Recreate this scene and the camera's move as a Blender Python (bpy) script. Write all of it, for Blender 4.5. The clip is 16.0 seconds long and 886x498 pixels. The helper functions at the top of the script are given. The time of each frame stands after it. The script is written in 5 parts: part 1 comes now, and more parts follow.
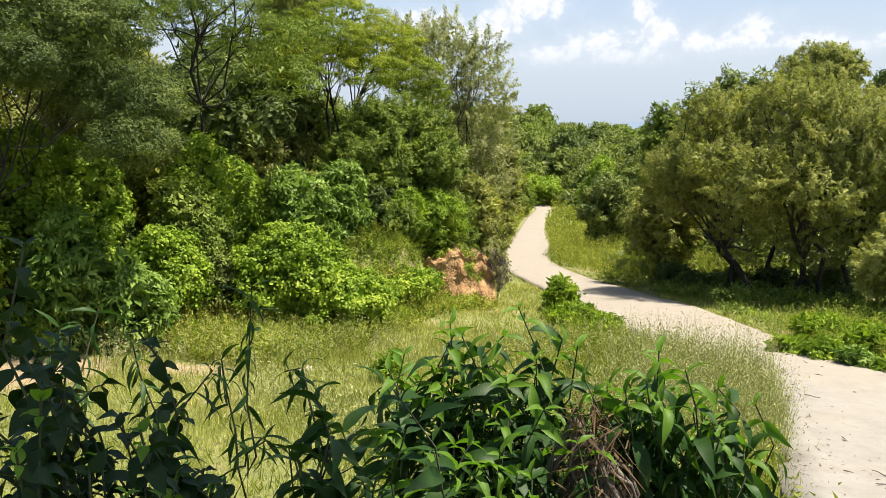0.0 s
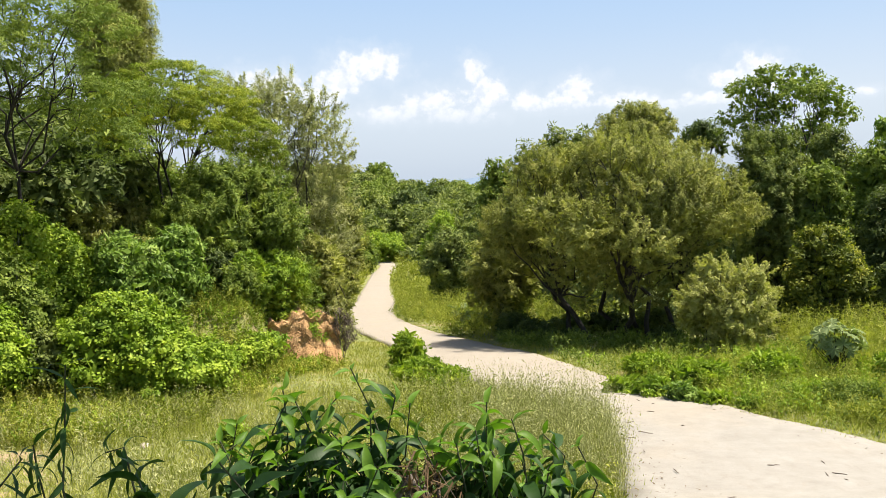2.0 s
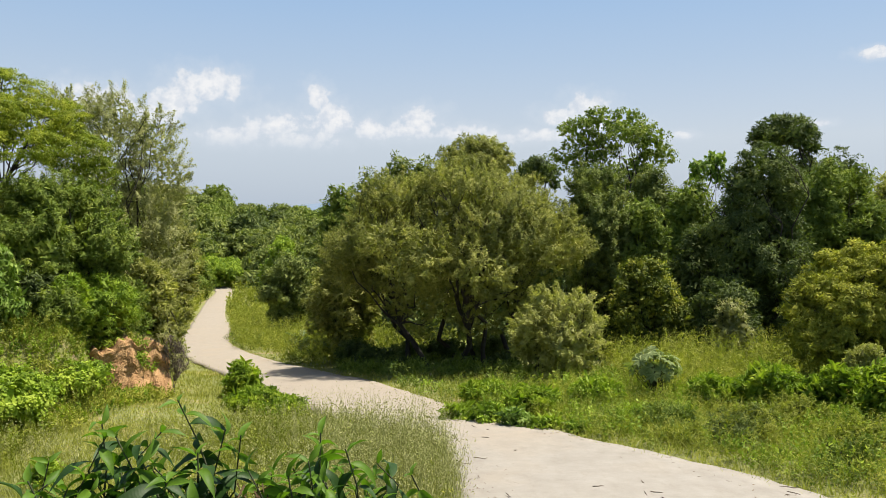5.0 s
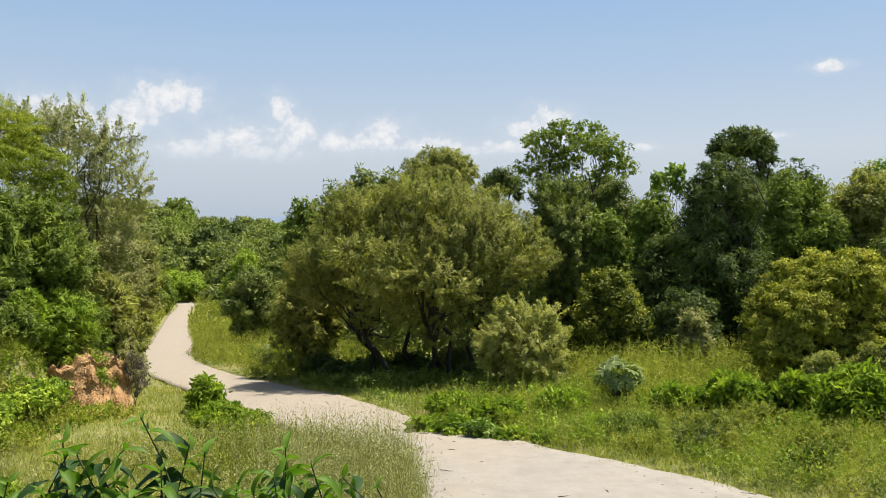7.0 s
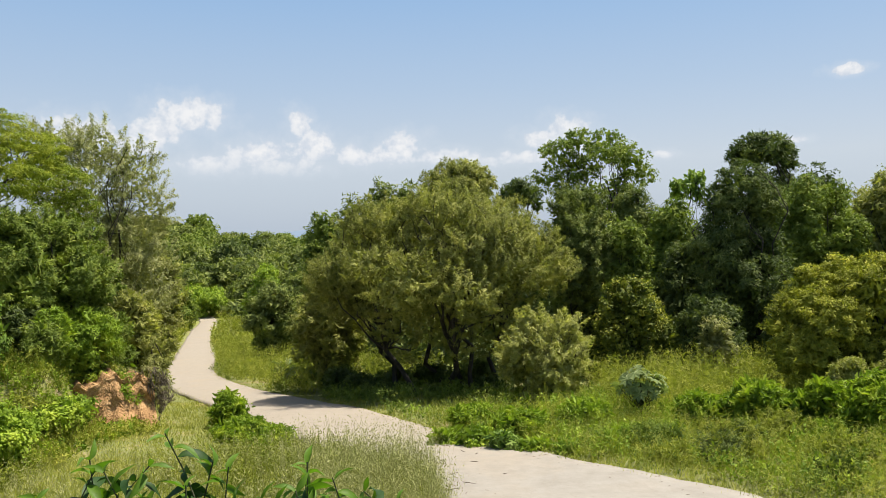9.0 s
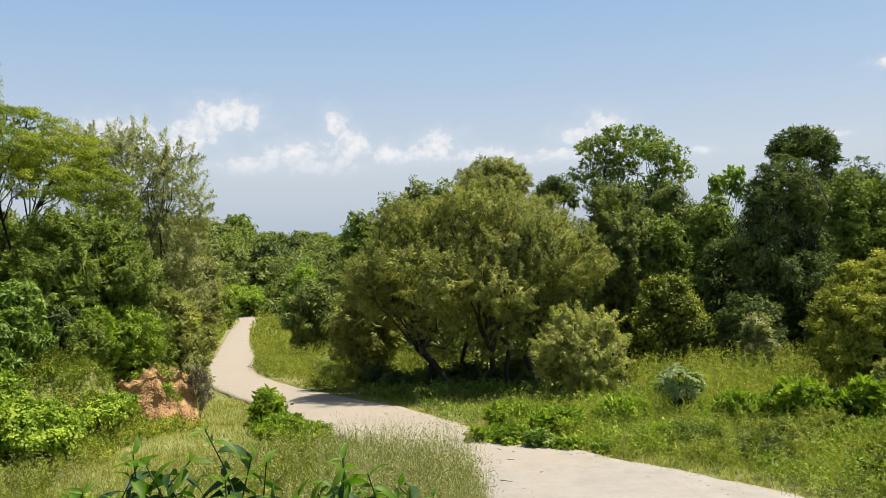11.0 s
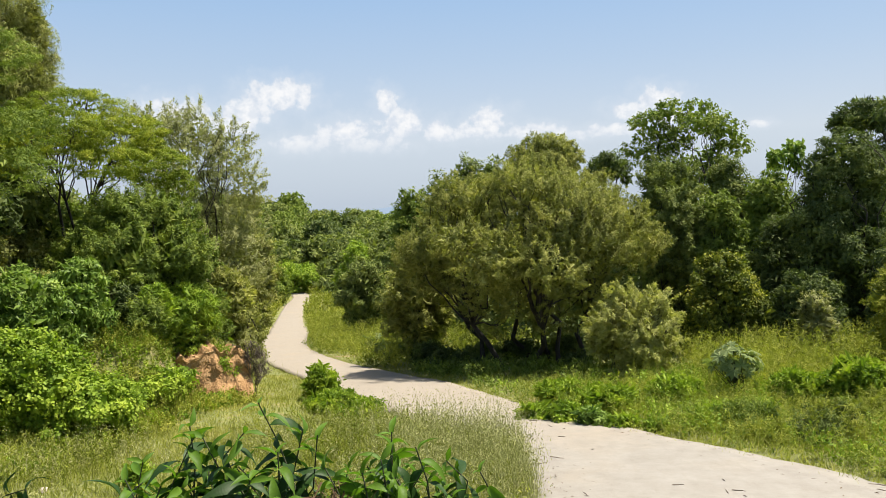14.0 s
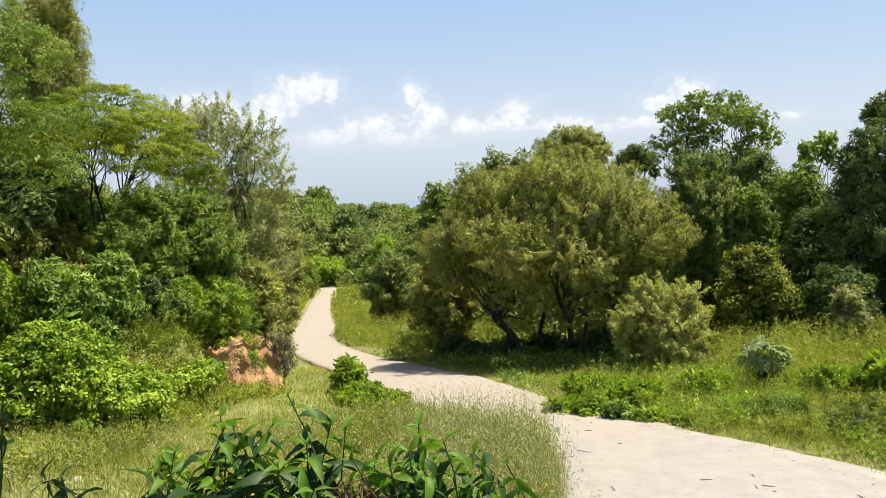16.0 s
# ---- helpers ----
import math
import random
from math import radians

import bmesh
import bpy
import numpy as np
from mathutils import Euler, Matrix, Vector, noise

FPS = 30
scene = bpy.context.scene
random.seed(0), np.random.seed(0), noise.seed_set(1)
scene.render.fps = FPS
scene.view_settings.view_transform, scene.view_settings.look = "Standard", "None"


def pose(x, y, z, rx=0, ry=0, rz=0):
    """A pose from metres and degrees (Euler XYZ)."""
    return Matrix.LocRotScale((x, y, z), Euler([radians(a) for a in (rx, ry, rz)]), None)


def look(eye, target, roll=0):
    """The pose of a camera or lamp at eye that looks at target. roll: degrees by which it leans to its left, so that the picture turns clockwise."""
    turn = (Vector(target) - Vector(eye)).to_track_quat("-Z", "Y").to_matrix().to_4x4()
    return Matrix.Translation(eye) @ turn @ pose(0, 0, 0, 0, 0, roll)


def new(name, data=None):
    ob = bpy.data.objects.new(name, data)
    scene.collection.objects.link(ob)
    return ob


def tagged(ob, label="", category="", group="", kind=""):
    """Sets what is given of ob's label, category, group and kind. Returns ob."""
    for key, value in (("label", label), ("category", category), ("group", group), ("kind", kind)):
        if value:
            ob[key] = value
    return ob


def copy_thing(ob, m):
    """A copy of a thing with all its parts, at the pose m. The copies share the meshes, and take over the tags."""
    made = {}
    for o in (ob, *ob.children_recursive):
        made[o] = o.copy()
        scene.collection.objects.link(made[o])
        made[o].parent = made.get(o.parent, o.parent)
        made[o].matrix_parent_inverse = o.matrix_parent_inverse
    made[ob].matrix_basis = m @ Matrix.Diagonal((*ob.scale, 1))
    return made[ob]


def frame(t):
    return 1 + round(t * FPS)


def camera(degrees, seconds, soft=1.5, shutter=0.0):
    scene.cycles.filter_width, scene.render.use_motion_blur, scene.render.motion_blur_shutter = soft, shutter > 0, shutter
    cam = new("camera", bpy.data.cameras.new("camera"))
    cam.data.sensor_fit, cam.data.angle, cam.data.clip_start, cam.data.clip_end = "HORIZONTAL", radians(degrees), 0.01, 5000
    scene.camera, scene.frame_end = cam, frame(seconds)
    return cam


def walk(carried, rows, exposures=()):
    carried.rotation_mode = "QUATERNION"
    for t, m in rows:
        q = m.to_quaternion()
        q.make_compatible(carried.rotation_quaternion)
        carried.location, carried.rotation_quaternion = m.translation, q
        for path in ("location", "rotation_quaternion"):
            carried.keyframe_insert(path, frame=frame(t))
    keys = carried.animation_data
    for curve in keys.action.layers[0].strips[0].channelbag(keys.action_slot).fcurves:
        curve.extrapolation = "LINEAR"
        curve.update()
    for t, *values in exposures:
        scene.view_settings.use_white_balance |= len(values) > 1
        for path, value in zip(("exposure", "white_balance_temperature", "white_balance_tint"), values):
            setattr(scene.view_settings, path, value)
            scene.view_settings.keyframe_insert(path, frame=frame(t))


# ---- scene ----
cam = camera(56.9, 16.0, soft=0.6)

# seconds and the pose of the hand-held camera, which stands on a knoll and turns
PATH = [
    (0.0, pose(-0.013, 0.006, 1.595, 81.902, -0.001, 13.999)),
    (0.5, pose(-0.001, 0.015, 1.603, 84.437, -0.378, 10.411)),
    (1.0, pose(0.006, 0.004, 1.610, 85.020, -0.358, 7.893)),
    (1.5, pose(0.029, -0.022, 1.609, 85.427, 0.792, 4.126)),
    (2.0, pose(0.041, -0.028, 1.611, 85.787, 1.402, 2.984)),
    (2.5, pose(0.050, -0.031, 1.615, 86.032, 1.578, 2.080)),
    (3.0, pose(0.055, -0.038, 1.620, 86.525, 1.381, 1.246)),
    (3.5, pose(0.058, -0.042, 1.619, 86.853, 1.108, -0.472)),
    (4.0, pose(0.059, -0.034, 1.619, 87.234, 0.710, -2.838)),
    (4.5, pose(0.055, -0.032, 1.617, 87.524, -0.028, -5.289)),
    (5.0, pose(0.051, -0.034, 1.616, 87.589, -0.282, -8.015)),
    (7.5, pose(0.050, -0.069, 1.626, 88.724, 0.071, -10.510)),
    (8.0, pose(0.052, -0.082, 1.630, 89.010, 0.300, -10.214)),
    (8.5, pose(0.054, -0.084, 1.630, 89.228, 0.789, -9.660)),
    (11.0, pose(0.061, -0.108, 1.632, 89.182, 1.456, -6.613)),
    (11.5, pose(0.066, -0.120, 1.636, 89.016, 1.678, -5.679)),
    (12.0, pose(0.068, -0.117, 1.632, 88.807, 1.624, -4.992)),
    (12.5, pose(0.067, -0.120, 1.633, 88.515, 1.644, -4.267)),
    (13.0, pose(0.068, -0.116, 1.633, 88.188, 1.640, -3.721)),
    (13.5, pose(0.071, -0.121, 1.632, 87.942, 1.634, -3.395)),
    (14.0, pose(0.072, -0.122, 1.632, 87.689, 1.696, -3.039)),
    (14.5, pose(0.070, -0.128, 1.634, 87.413, 1.646, -2.774)),
    (15.0, pose(0.068, -0.134, 1.633, 87.281, 1.683, -2.488)),
    (15.5, pose(0.069, -0.135, 1.634, 87.244, 1.727, -1.907)),
    (16.0, pose(0.071, -0.133, 1.632, 87.291, 1.785, -1.171)),
]

# ---- the lie of the land ----
FALL_Y = (-400, -20, -3, 0, 3, 7.5, 14.5, 19, 28, 38, 50, 72, 100, 125, 160, 210, 300, 1000, 5000)
FALL_H = (2.5, 1.5, 1.5, 1.7, 2.3, 3.2, 3.87, 4.3, 5.3, 6.5, 7.2, 8.7, 9.6, 9.2, 6.5, 3.6, 9, 50, 80)
TOE_Y = (-20, 0, 8, 14, 18, 22, 26, 35, 43, 60, 100, 200)
TOE_X = (-12, -10.5, -9.0, -7.4, -5.6, -4.9, -5.4, -7.6, -9.2, -11.5, -14, -15)

# centre line of the concrete track, and its width
TRACK = ((6.5, -6.0, 4.4), (4.6, 1.0, 4.8), (3.75, 6.0, 5.0), (3.6, 9.2, 4.3), (2.9, 12.7, 2.5), (2.0, 15.4, 2.5), (1.2, 18.2, 2.8), (0.1, 21.4, 2.9),
         (-1.1, 25.2, 2.9), (-3.0, 31.5, 2.8), (-4.9, 37.8, 2.8), (-6.3, 43.3, 2.8), (-7.1, 48.5, 2.8), (-7.7, 55.5, 2.7), (-9.0, 65.0, 2.4),
         (-10.3, 76.0, 2.2), (-11.7, 90.0, 2.1), (-12.6, 103.0, 2.1), (-16.0, 113.0, 2.1))


def smooth(v):
    v = np.clip(v, 0.0, 1.0)
    return v * v * (3 - 2 * v)


def soft_interp(v, xs, ys, r):
    return sum(np.interp(v + k * r, xs, ys) for k in (-1, -0.5, 0, 0.5, 1)) / 5


def spline(points, per):
    """Points along a Catmull-Rom curve."""
    p = np.array(points, float)
    p = np.vstack([2 * p[0] - p[1], p, 2 * p[-1] - p[-2]])
    out = []
    for i in range(1, len(p) - 2):
        for u in np.linspace(0, 1, per, endpoint=False):
            a, b, c, d = p[i - 1:i + 3]
            out.append(0.5 * (2 * b + (c - a) * u + (2 * a - 5 * b + 4 * c - d) * u ** 2 + (3 * b - a - 3 * c + d) * u ** 3))
    out.append(p[-2])
    return np.array(out)


def land(x, y):
    """The height of the ground without the track."""
    x, y = np.asarray(x, float), np.asarray(y, float)
    z = 1.6 - soft_interp(y, FALL_Y, FALL_H, 1.0 + 0.05 * np.abs(y))
    s = soft_interp(y, TOE_Y, TOE_X, 2.0) - x
    z = z + 3.6 * smooth(s / 10) + 0.04 * np.clip(s - 9, 0, 60)
    z = z + 1.5 * smooth((-5.0 - 0.06 * (y - 20) - x) / 0.9) * smooth((y - 16.5) / 2.5) * smooth((30 - y) / 4)
    s = x - 9 - 0.25 * np.abs(y - 10)
    z = z + 3.2 * smooth(s / 30) + 0.03 * np.clip(s - 20, 0, 80)
    z = z + 0.05 * np.sin(1.7 * x + 0.6 * y) * np.sin(1.3 * y - 0.4 * x) + 0.10 * np.sin(0.53 * x + 1.1) * np.sin(0.61 * y)
    return z


LINE = spline(TRACK, 14)
LINE_Z = soft_interp(np.arange(len(LINE)), np.arange(len(LINE)), land(LINE[:, 0], LINE[:, 1]), 8)


def track_near(x, y):
    """Distance from the track's middle, its width and its height there."""
    x, y = np.asarray(x, float).ravel(), np.asarray(y, float).ravel()
    d, k = np.empty(len(x)), np.empty(len(x), int)
    for i in range(0, len(x), 20000):
        q = np.hypot(x[i:i + 20000, None] - LINE[None, :, 0], y[i:i + 20000, None] - LINE[None, :, 1])
        k[i:i + 20000] = q.argmin(1)
        d[i:i + 20000] = q.min(1)
    return d, LINE[k, 2], LINE_Z[k]


def ground(x, y):
    """The height of the ground with the track's bed cut into it."""
    x, y = np.asarray(x, float), np.asarray(y, float)
    d, w, z = track_near(x, y)
    d, w, z = d.reshape(x.shape), w.reshape(x.shape), z.reshape(x.shape)
    blend = 1 - smooth((d - w / 2 - 0.1) / 2.2)
    return land(x, y) * (1 - blend) + (z - 0.05) * blend - 0.25 * (d < w / 2 - 0.45)

walk(cam, PATH, [(0.0, 1.14), (1.0, 1.19), (2.0, 1.17), (3.0, 1.08), (5.0, 0.86), (11.0, 0.85), (14.0, 0.95), (16.0, 1.08)])

# ---- sky and sun ----
SUN_TURN, SUN_HIGH = 76.0, 66.0     # degrees to the right of +y, and above the horizon
sun = new("sun", bpy.data.lights.new("sun", "SUN"))
sun.data.energy, sun.data.angle, sun.data.color = 5.0, radians(0.6), (1.0, 0.93, 0.80)
sun_way = Vector((math.sin(radians(SUN_TURN)) * math.cos(radians(SUN_HIGH)), math.cos(radians(SUN_TURN)) * math.cos(radians(SUN_HIGH)), math.sin(radians(SUN_HIGH))))
sun.matrix_world = look(sun_way * 50, (0, 0, 0))

world = bpy.data.worlds.new("sky")
scene.world = world
world.use_nodes = True
W = world.node_tree
W.nodes.clear()


def put(tree, kind, values=(), **attrs):
    """A node with its inputs set or linked, in order, by (name or number, value or socket)."""
    n = tree.nodes.new(kind)
    for k, v in attrs.items():
        if k == "operation":
            n.operation = v
        elif k == "data_type":
            n.data_type = v
        elif k == "blend_type":
            n.blend_type = v
        elif k == "noise_dimensions":
            n.noise_dimensions = v
        elif k == "interpolation_type":
            n.interpolation_type = v
    for k, v in values:
        if isinstance(v, bpy.types.NodeSocket):
            tree.links.new(v, n.inputs[k])
        else:
            n.inputs[k].default_value = v
    return n


def calc(tree, op, *values):
    return put(tree, "ShaderNodeMath", list(enumerate(values)), operation=op).outputs[0]


def vcalc(tree, op, *values, out=0):
    return put(tree, "ShaderNodeVectorMath", list(enumerate(values)), operation=op).outputs[out]


def blend(tree, fac, a, b, mode="MIX"):
    n = put(tree, "ShaderNodeMix", data_type="RGBA", blend_type=mode)
    for k, v in ((0, fac), (6, a), (7, b)):
        if isinstance(v, bpy.types.NodeSocket):
            tree.links.new(v, n.inputs[k])
        else:
            n.inputs[k].default_value = v if k == 0 else (*v[:3], 1)
    return n.outputs[2]


def span(tree, v, a, b, c=0.0, d=1.0):
    return put(tree, "ShaderNodeMapRange", [(0, v), (1, a), (2, b), (3, c), (4, d)], interpolation_type="SMOOTHSTEP").outputs[0]


def ramp(tree, fac, *stops):
    n = tree.nodes.new("ShaderNodeValToRGB")
    e = n.color_ramp.elements
    while len(e) < len(stops):
        e.new(0.5)
    for k, (p, c) in enumerate(stops):
        e[k].position, e[k].color = p, (*c, 1)
    tree.links.new(fac, n.inputs[0])
    return n.outputs[0]


sky = W.nodes.new("ShaderNodeTexSky")
sky.sky_type, sky.sun_disc = "NISHITA", False
sky.sun_elevation, sky.sun_rotation = radians(SUN_HIGH), radians(SUN_TURN)
sky.air_density, sky.dust_density, sky.ozone_density = 1.0, 2.2, 1.2
way = W.nodes.new("ShaderNodeTexCoord").outputs["Generated"]
sep = put(W, "ShaderNodeSeparateXYZ", [(0, way)])
turn = calc(W, "MULTIPLY", calc(W, "ARCTAN2", sep.outputs[0], sep.outputs[1]), 57.2958)
rise = calc(W, "MULTIPLY", calc(W, "ARCSINE", sep.outputs[2]), 57.2958)
flat = put(W, "ShaderNodeCombineXYZ", [(0, turn), (1, rise)]).outputs[0]
# a bank of cumulus low over the far hills: middle and half-size of each head, in degrees
CLOUDS = ((-8.2, 8.5, 2.5, 1.2), (-10.0, 7.5, 2.2, 1.1), (-6.6, 8.7, 1.1, 1.0), (-11.3, 6.5, 2.0, 0.9), (-0.7, 8.1, 0.9, 1.0), (0.3, 6.5, 1.6, 1.2), (-3.5, 6.0, 2.4, 1.0), (-6.4, 5.2, 2.8, 0.8), (-2.0, 5.1, 3.6, 0.7), (3.0, 5.8, 1.3, 0.9), (6.5, 6.5, 1.8, 1.0), (5.4, 5.8, 2.4, 0.7),
          (9.3, 5.7, 2.0, 0.6), (11.7, 5.3, 1.6, 0.6), (17.8, 7.5, 1.7, 0.9), (16.0, 6.7, 1.6, 0.8), (18.7, 6.2, 2.4, 0.6), (14.8, 5.5, 2.0, 0.6), (35.6, 10.0, 1.1, 0.4), (32.6, 5.9, 0.9, 0.25), (24.4, 5.4, 1.0, 0.3), (-14.5, 7.2, 3.0, 1.2))
rough = put(W, "ShaderNodeTexNoise", [("Vector", flat), ("Scale", 0.85), ("Detail", 8.0), ("Roughness", 0.60)]).outputs[0]
heads = None
for u, v, du, dv in CLOUDS:
    far = vcalc(W, "LENGTH", vcalc(W, "MULTIPLY", vcalc(W, "SUBTRACT", flat, (u, v, 0)), (1 / du, 1 / dv, 0)), out=1)
    one = calc(W, "SUBTRACT", 1.0, far)
    heads = one if heads is None else calc(W, "MAXIMUM", heads, one)
billow = put(W, "ShaderNodeTexVoronoi", [("Vector", vcalc(W, "ADD", flat, vcalc(W, "MULTIPLY", put(W, "ShaderNodeTexNoise", [("Vector", flat), ("Scale", 1.1), ("Detail", 4.0)]).outputs[1], (0.9, 0.9, 0.0)))), ("Scale", 1.25)]).outputs["Distance"]
puffy = calc(W, "ADD", calc(W, "MULTIPLY", calc(W, "SUBTRACT", rough, 0.5), 1.7), calc(W, "MULTIPLY", calc(W, "SUBTRACT", 0.42, billow), 0.55))
dense = calc(W, "ADD", heads, puffy)
cloud = span(W, dense, 0.0, 0.34)
fluff = put(W, "ShaderNodeTexNoise", [("Vector", flat), ("Scale", 1.3), ("Detail", 7.0), ("Roughness", 0.62)]).outputs[0]
bright = calc(W, "ADD", calc(W, "MULTIPLY", span(W, fluff, 0.34, 0.60), 0.6), calc(W, "MULTIPLY", span(W, dense, 0.15, 0.9), 0.4))
lit = blend(W, bright, (0.475, 0.525, 0.60), (0.70, 0.70, 0.705))
air = blend(W, 1.0, sky.outputs[0], (0.094, 0.094, 0.095), "MULTIPLY")
low_air = ramp(W, calc(W, "DIVIDE", rise, 40.0), (0.0, (0.40, 0.465, 0.555)), (0.13, (0.475, 0.53, 0.60)), (0.26, (0.36, 0.465, 0.605)), (0.46, (0.22, 0.38, 0.61)))
air = blend(W, span(W, rise, 55.0, 14.0, 0.0, 0.85), air, low_air)
thin = calc(W, "MULTIPLY", calc(W, "MULTIPLY", span(W, calc(W, "ADD", dense, 0.9), 0.0, 1.3), span(W, rise, 3.0, 5.5)), 0.36)
air = blend(W, thin, air, (0.53, 0.575, 0.635))
shaped = calc(W, "MULTIPLY", cloud, span(W, rise, 3.8, 6.2))
final = blend(W, calc(W, "MULTIPLY", shaped, 0.94), air, lit)
back = put(W, "ShaderNodeBackground", [(0, final), (1, 0.72)])
W.links.new(back.outputs[0], W.nodes.new("ShaderNodeOutputWorld").inputs[0])

# ---- materials ----


def material(name):
    m = bpy.data.materials.new(name)
    m.use_nodes = True
    t = m.node_tree
    t.nodes.clear()
    return m, t, t.nodes.new("ShaderNodeOutputMaterial")


def noise_of(tree, vec, scale, detail=4.0, rough=0.55):
    return put(tree, "ShaderNodeTexNoise", [("Vector", vec), ("Scale", scale), ("Detail", detail), ("Roughness", rough)]).outputs[0]


def leaf_material(name, dark, mid, light, rough=0.6, through_light=0.28, patch=0.9, per_object=False):
    """Leaves that differ one from another, with paler patches of new growth, and let some light through."""
    m, t, out = material(name)
    dark, mid, light = [tuple(0.86 * c for c in tone) for tone in (dark, mid, light)]
    place = t.nodes.new("ShaderNodeTexCoord").outputs["Object"]
    if per_object:
        rnd = t.nodes.new("ShaderNodeObjectInfo").outputs["Random"]
    else:
        rnd = t.nodes.new("ShaderNodeNewGeometry").outputs["Random Per Island"]
    big = noise_of(t, place, patch, 3.0)
    spray = noise_of(t, place, 3.2, 2.0)
    f = calc(t, "ADD", calc(t, "MULTIPLY", rnd, 0.22), calc(t, "ADD", calc(t, "MULTIPLY", span(t, big, 0.3, 0.7), 0.38), calc(t, "MULTIPLY", span(t, spray, 0.32, 0.68), 0.40)))
    col = ramp(t, f, (0.08, dark), (0.5, mid), (0.95, light))
    if per_object:
        vein = noise_of(t, place, 45.0, 3.0)
        col = blend(t, span(t, vein, 0.4, 0.75, 0.0, 0.35), col, tuple(0.6 * c for c in dark))
    p = put(t, "ShaderNodeBsdfPrincipled", [("Base Color", col), ("Roughness", rough), ("IOR", 1.3 if per_object else 1.18)])
    if per_object:
        rib = put(t, "ShaderNodeTexWave", [("Vector", place), ("Scale", 55.0), ("Distortion", 2.5)])
        rib.bands_direction = "Y"
        dent = put(t, "ShaderNodeBump", [("Strength", 0.05), ("Distance", 0.003), ("Height", calc(t, "ADD", rib.outputs["Fac"], vein))])
        t.links.new(dent.outputs[0], p.inputs["Normal"])
    tr = put(t, "ShaderNodeBsdfTranslucent", [("Color", blend(t, 1.0, col, (1.14, 1.3, 0.5), "MULTIPLY"))])
    mix = put(t, "ShaderNodeMixShader", [(0, through_light), (1, p.outputs[0]), (2, tr.outputs[0])])
    t.links.new(mix.outputs[0], out.inputs[0])
    return m


def bark_material(name, a, b, scale=9.0):
    m, t, out = material(name)
    place = t.nodes.new("ShaderNodeTexCoord").outputs["Object"]
    streak = noise_of(t, vcalc(t, "MULTIPLY", place, (1, 1, 0.25)), scale, 6.0, 0.65)
    col = ramp(t, streak, (0.3, a), (0.7, b))
    bump = put(t, "ShaderNodeBump", [("Strength", 0.6), ("Distance", 0.02), ("Height", streak)])
    p = put(t, "ShaderNodeBsdfPrincipled", [("Base Color", col), ("Roughness", 0.9), ("Normal", bump.outputs[0])])
    t.links.new(p.outputs[0], out.inputs[0])
    return m


OLIVE = leaf_material("olive acacia leaves", (0.140, 0.156, 0.045), (0.290, 0.300, 0.088), (0.52, 0.50, 0.155), through_light=0.33)
LIME = leaf_material("yellow-green acacia leaves", (0.10, 0.145, 0.018), (0.225, 0.280, 0.030), (0.44, 0.45, 0.05), patch=0.5)
GREY = leaf_material("grey-green leaves", (0.19, 0.20, 0.085), (0.34, 0.345, 0.15), (0.52, 0.51, 0.26), through_light=0.36)
GREEN = leaf_material("green leaves", (0.085, 0.125, 0.025), (0.18, 0.24, 0.045), (0.35, 0.40, 0.08))
# also stands in for shade on one acacia and on low scrub
DARK = leaf_material("dark and shaded green leaves", (0.044, 0.068, 0.024), (0.105, 0.14, 0.044), (0.23, 0.27, 0.08), through_light=0.3)
VINE = leaf_material("bright vine leaves", (0.095, 0.165, 0.020), (0.235, 0.335, 0.036), (0.44, 0.52, 0.065), rough=0.5)
BROAD = leaf_material("broad leaves", (0.080, 0.14, 0.028), (0.18, 0.275, 0.048), (0.40, 0.48, 0.13), rough=0.4)
FOREST = leaf_material("deep green thicket leaves", (0.072, 0.098, 0.028), (0.180, 0.220, 0.060), (0.38, 0.41, 0.115))
TIPPED = leaf_material("dark leaves with yellow tips", (0.045, 0.068, 0.016), (0.155, 0.185, 0.034), (0.50, 0.48, 0.07))
PALE = leaf_material("pale bush leaves", (0.25, 0.26, 0.080), (0.40, 0.40, 0.135), (0.57, 0.55, 0.20), through_light=0.38)
GOLD = leaf_material("golden green leaves", (0.125, 0.145, 0.022), (0.295, 0.310, 0.045), (0.58, 0.54, 0.085))
CASTOR = leaf_material("castor leaves", (0.12, 0.165, 0.06), (0.23, 0.285, 0.115), (0.38, 0.42, 0.20), rough=0.7)
GRASS = leaf_material("grass blades", (0.19, 0.215, 0.048), (0.36, 0.365, 0.095), (0.54, 0.50, 0.19), rough=0.6, patch=0.35, through_light=0.42)
TALL = leaf_material("tall weed leaves", (0.13, 0.16, 0.022), (0.25, 0.28, 0.04), (0.42, 0.40, 0.08), rough=0.6, patch=0.4)
WEED = leaf_material("feathery yellow-green weeds", (0.145, 0.175, 0.030), (0.28, 0.305, 0.055), (0.47, 0.45, 0.11), rough=0.7, patch=0.5, through_light=0.4)
LUSH = leaf_material("lush drooping leaves", (0.10, 0.17, 0.020), (0.25, 0.345, 0.036), (0.46, 0.52, 0.065), rough=0.5, through_light=0.36)
STRAW = leaf_material("dry stalks", (0.22, 0.23, 0.08), (0.36, 0.36, 0.15), (0.5, 0.48, 0.25), rough=0.8, through_light=0.2)
BROWN = leaf_material("dead leaves", (0.042, 0.026, 0.015), (0.105, 0.068, 0.038), (0.21, 0.145, 0.085), rough=0.85, through_light=0.1)
NEAR = leaf_material("glossy shrub leaves", (0.020, 0.052, 0.010), (0.046, 0.105, 0.018), (0.10, 0.185, 0.030), rough=0.5, through_light=0.34, per_object=True)
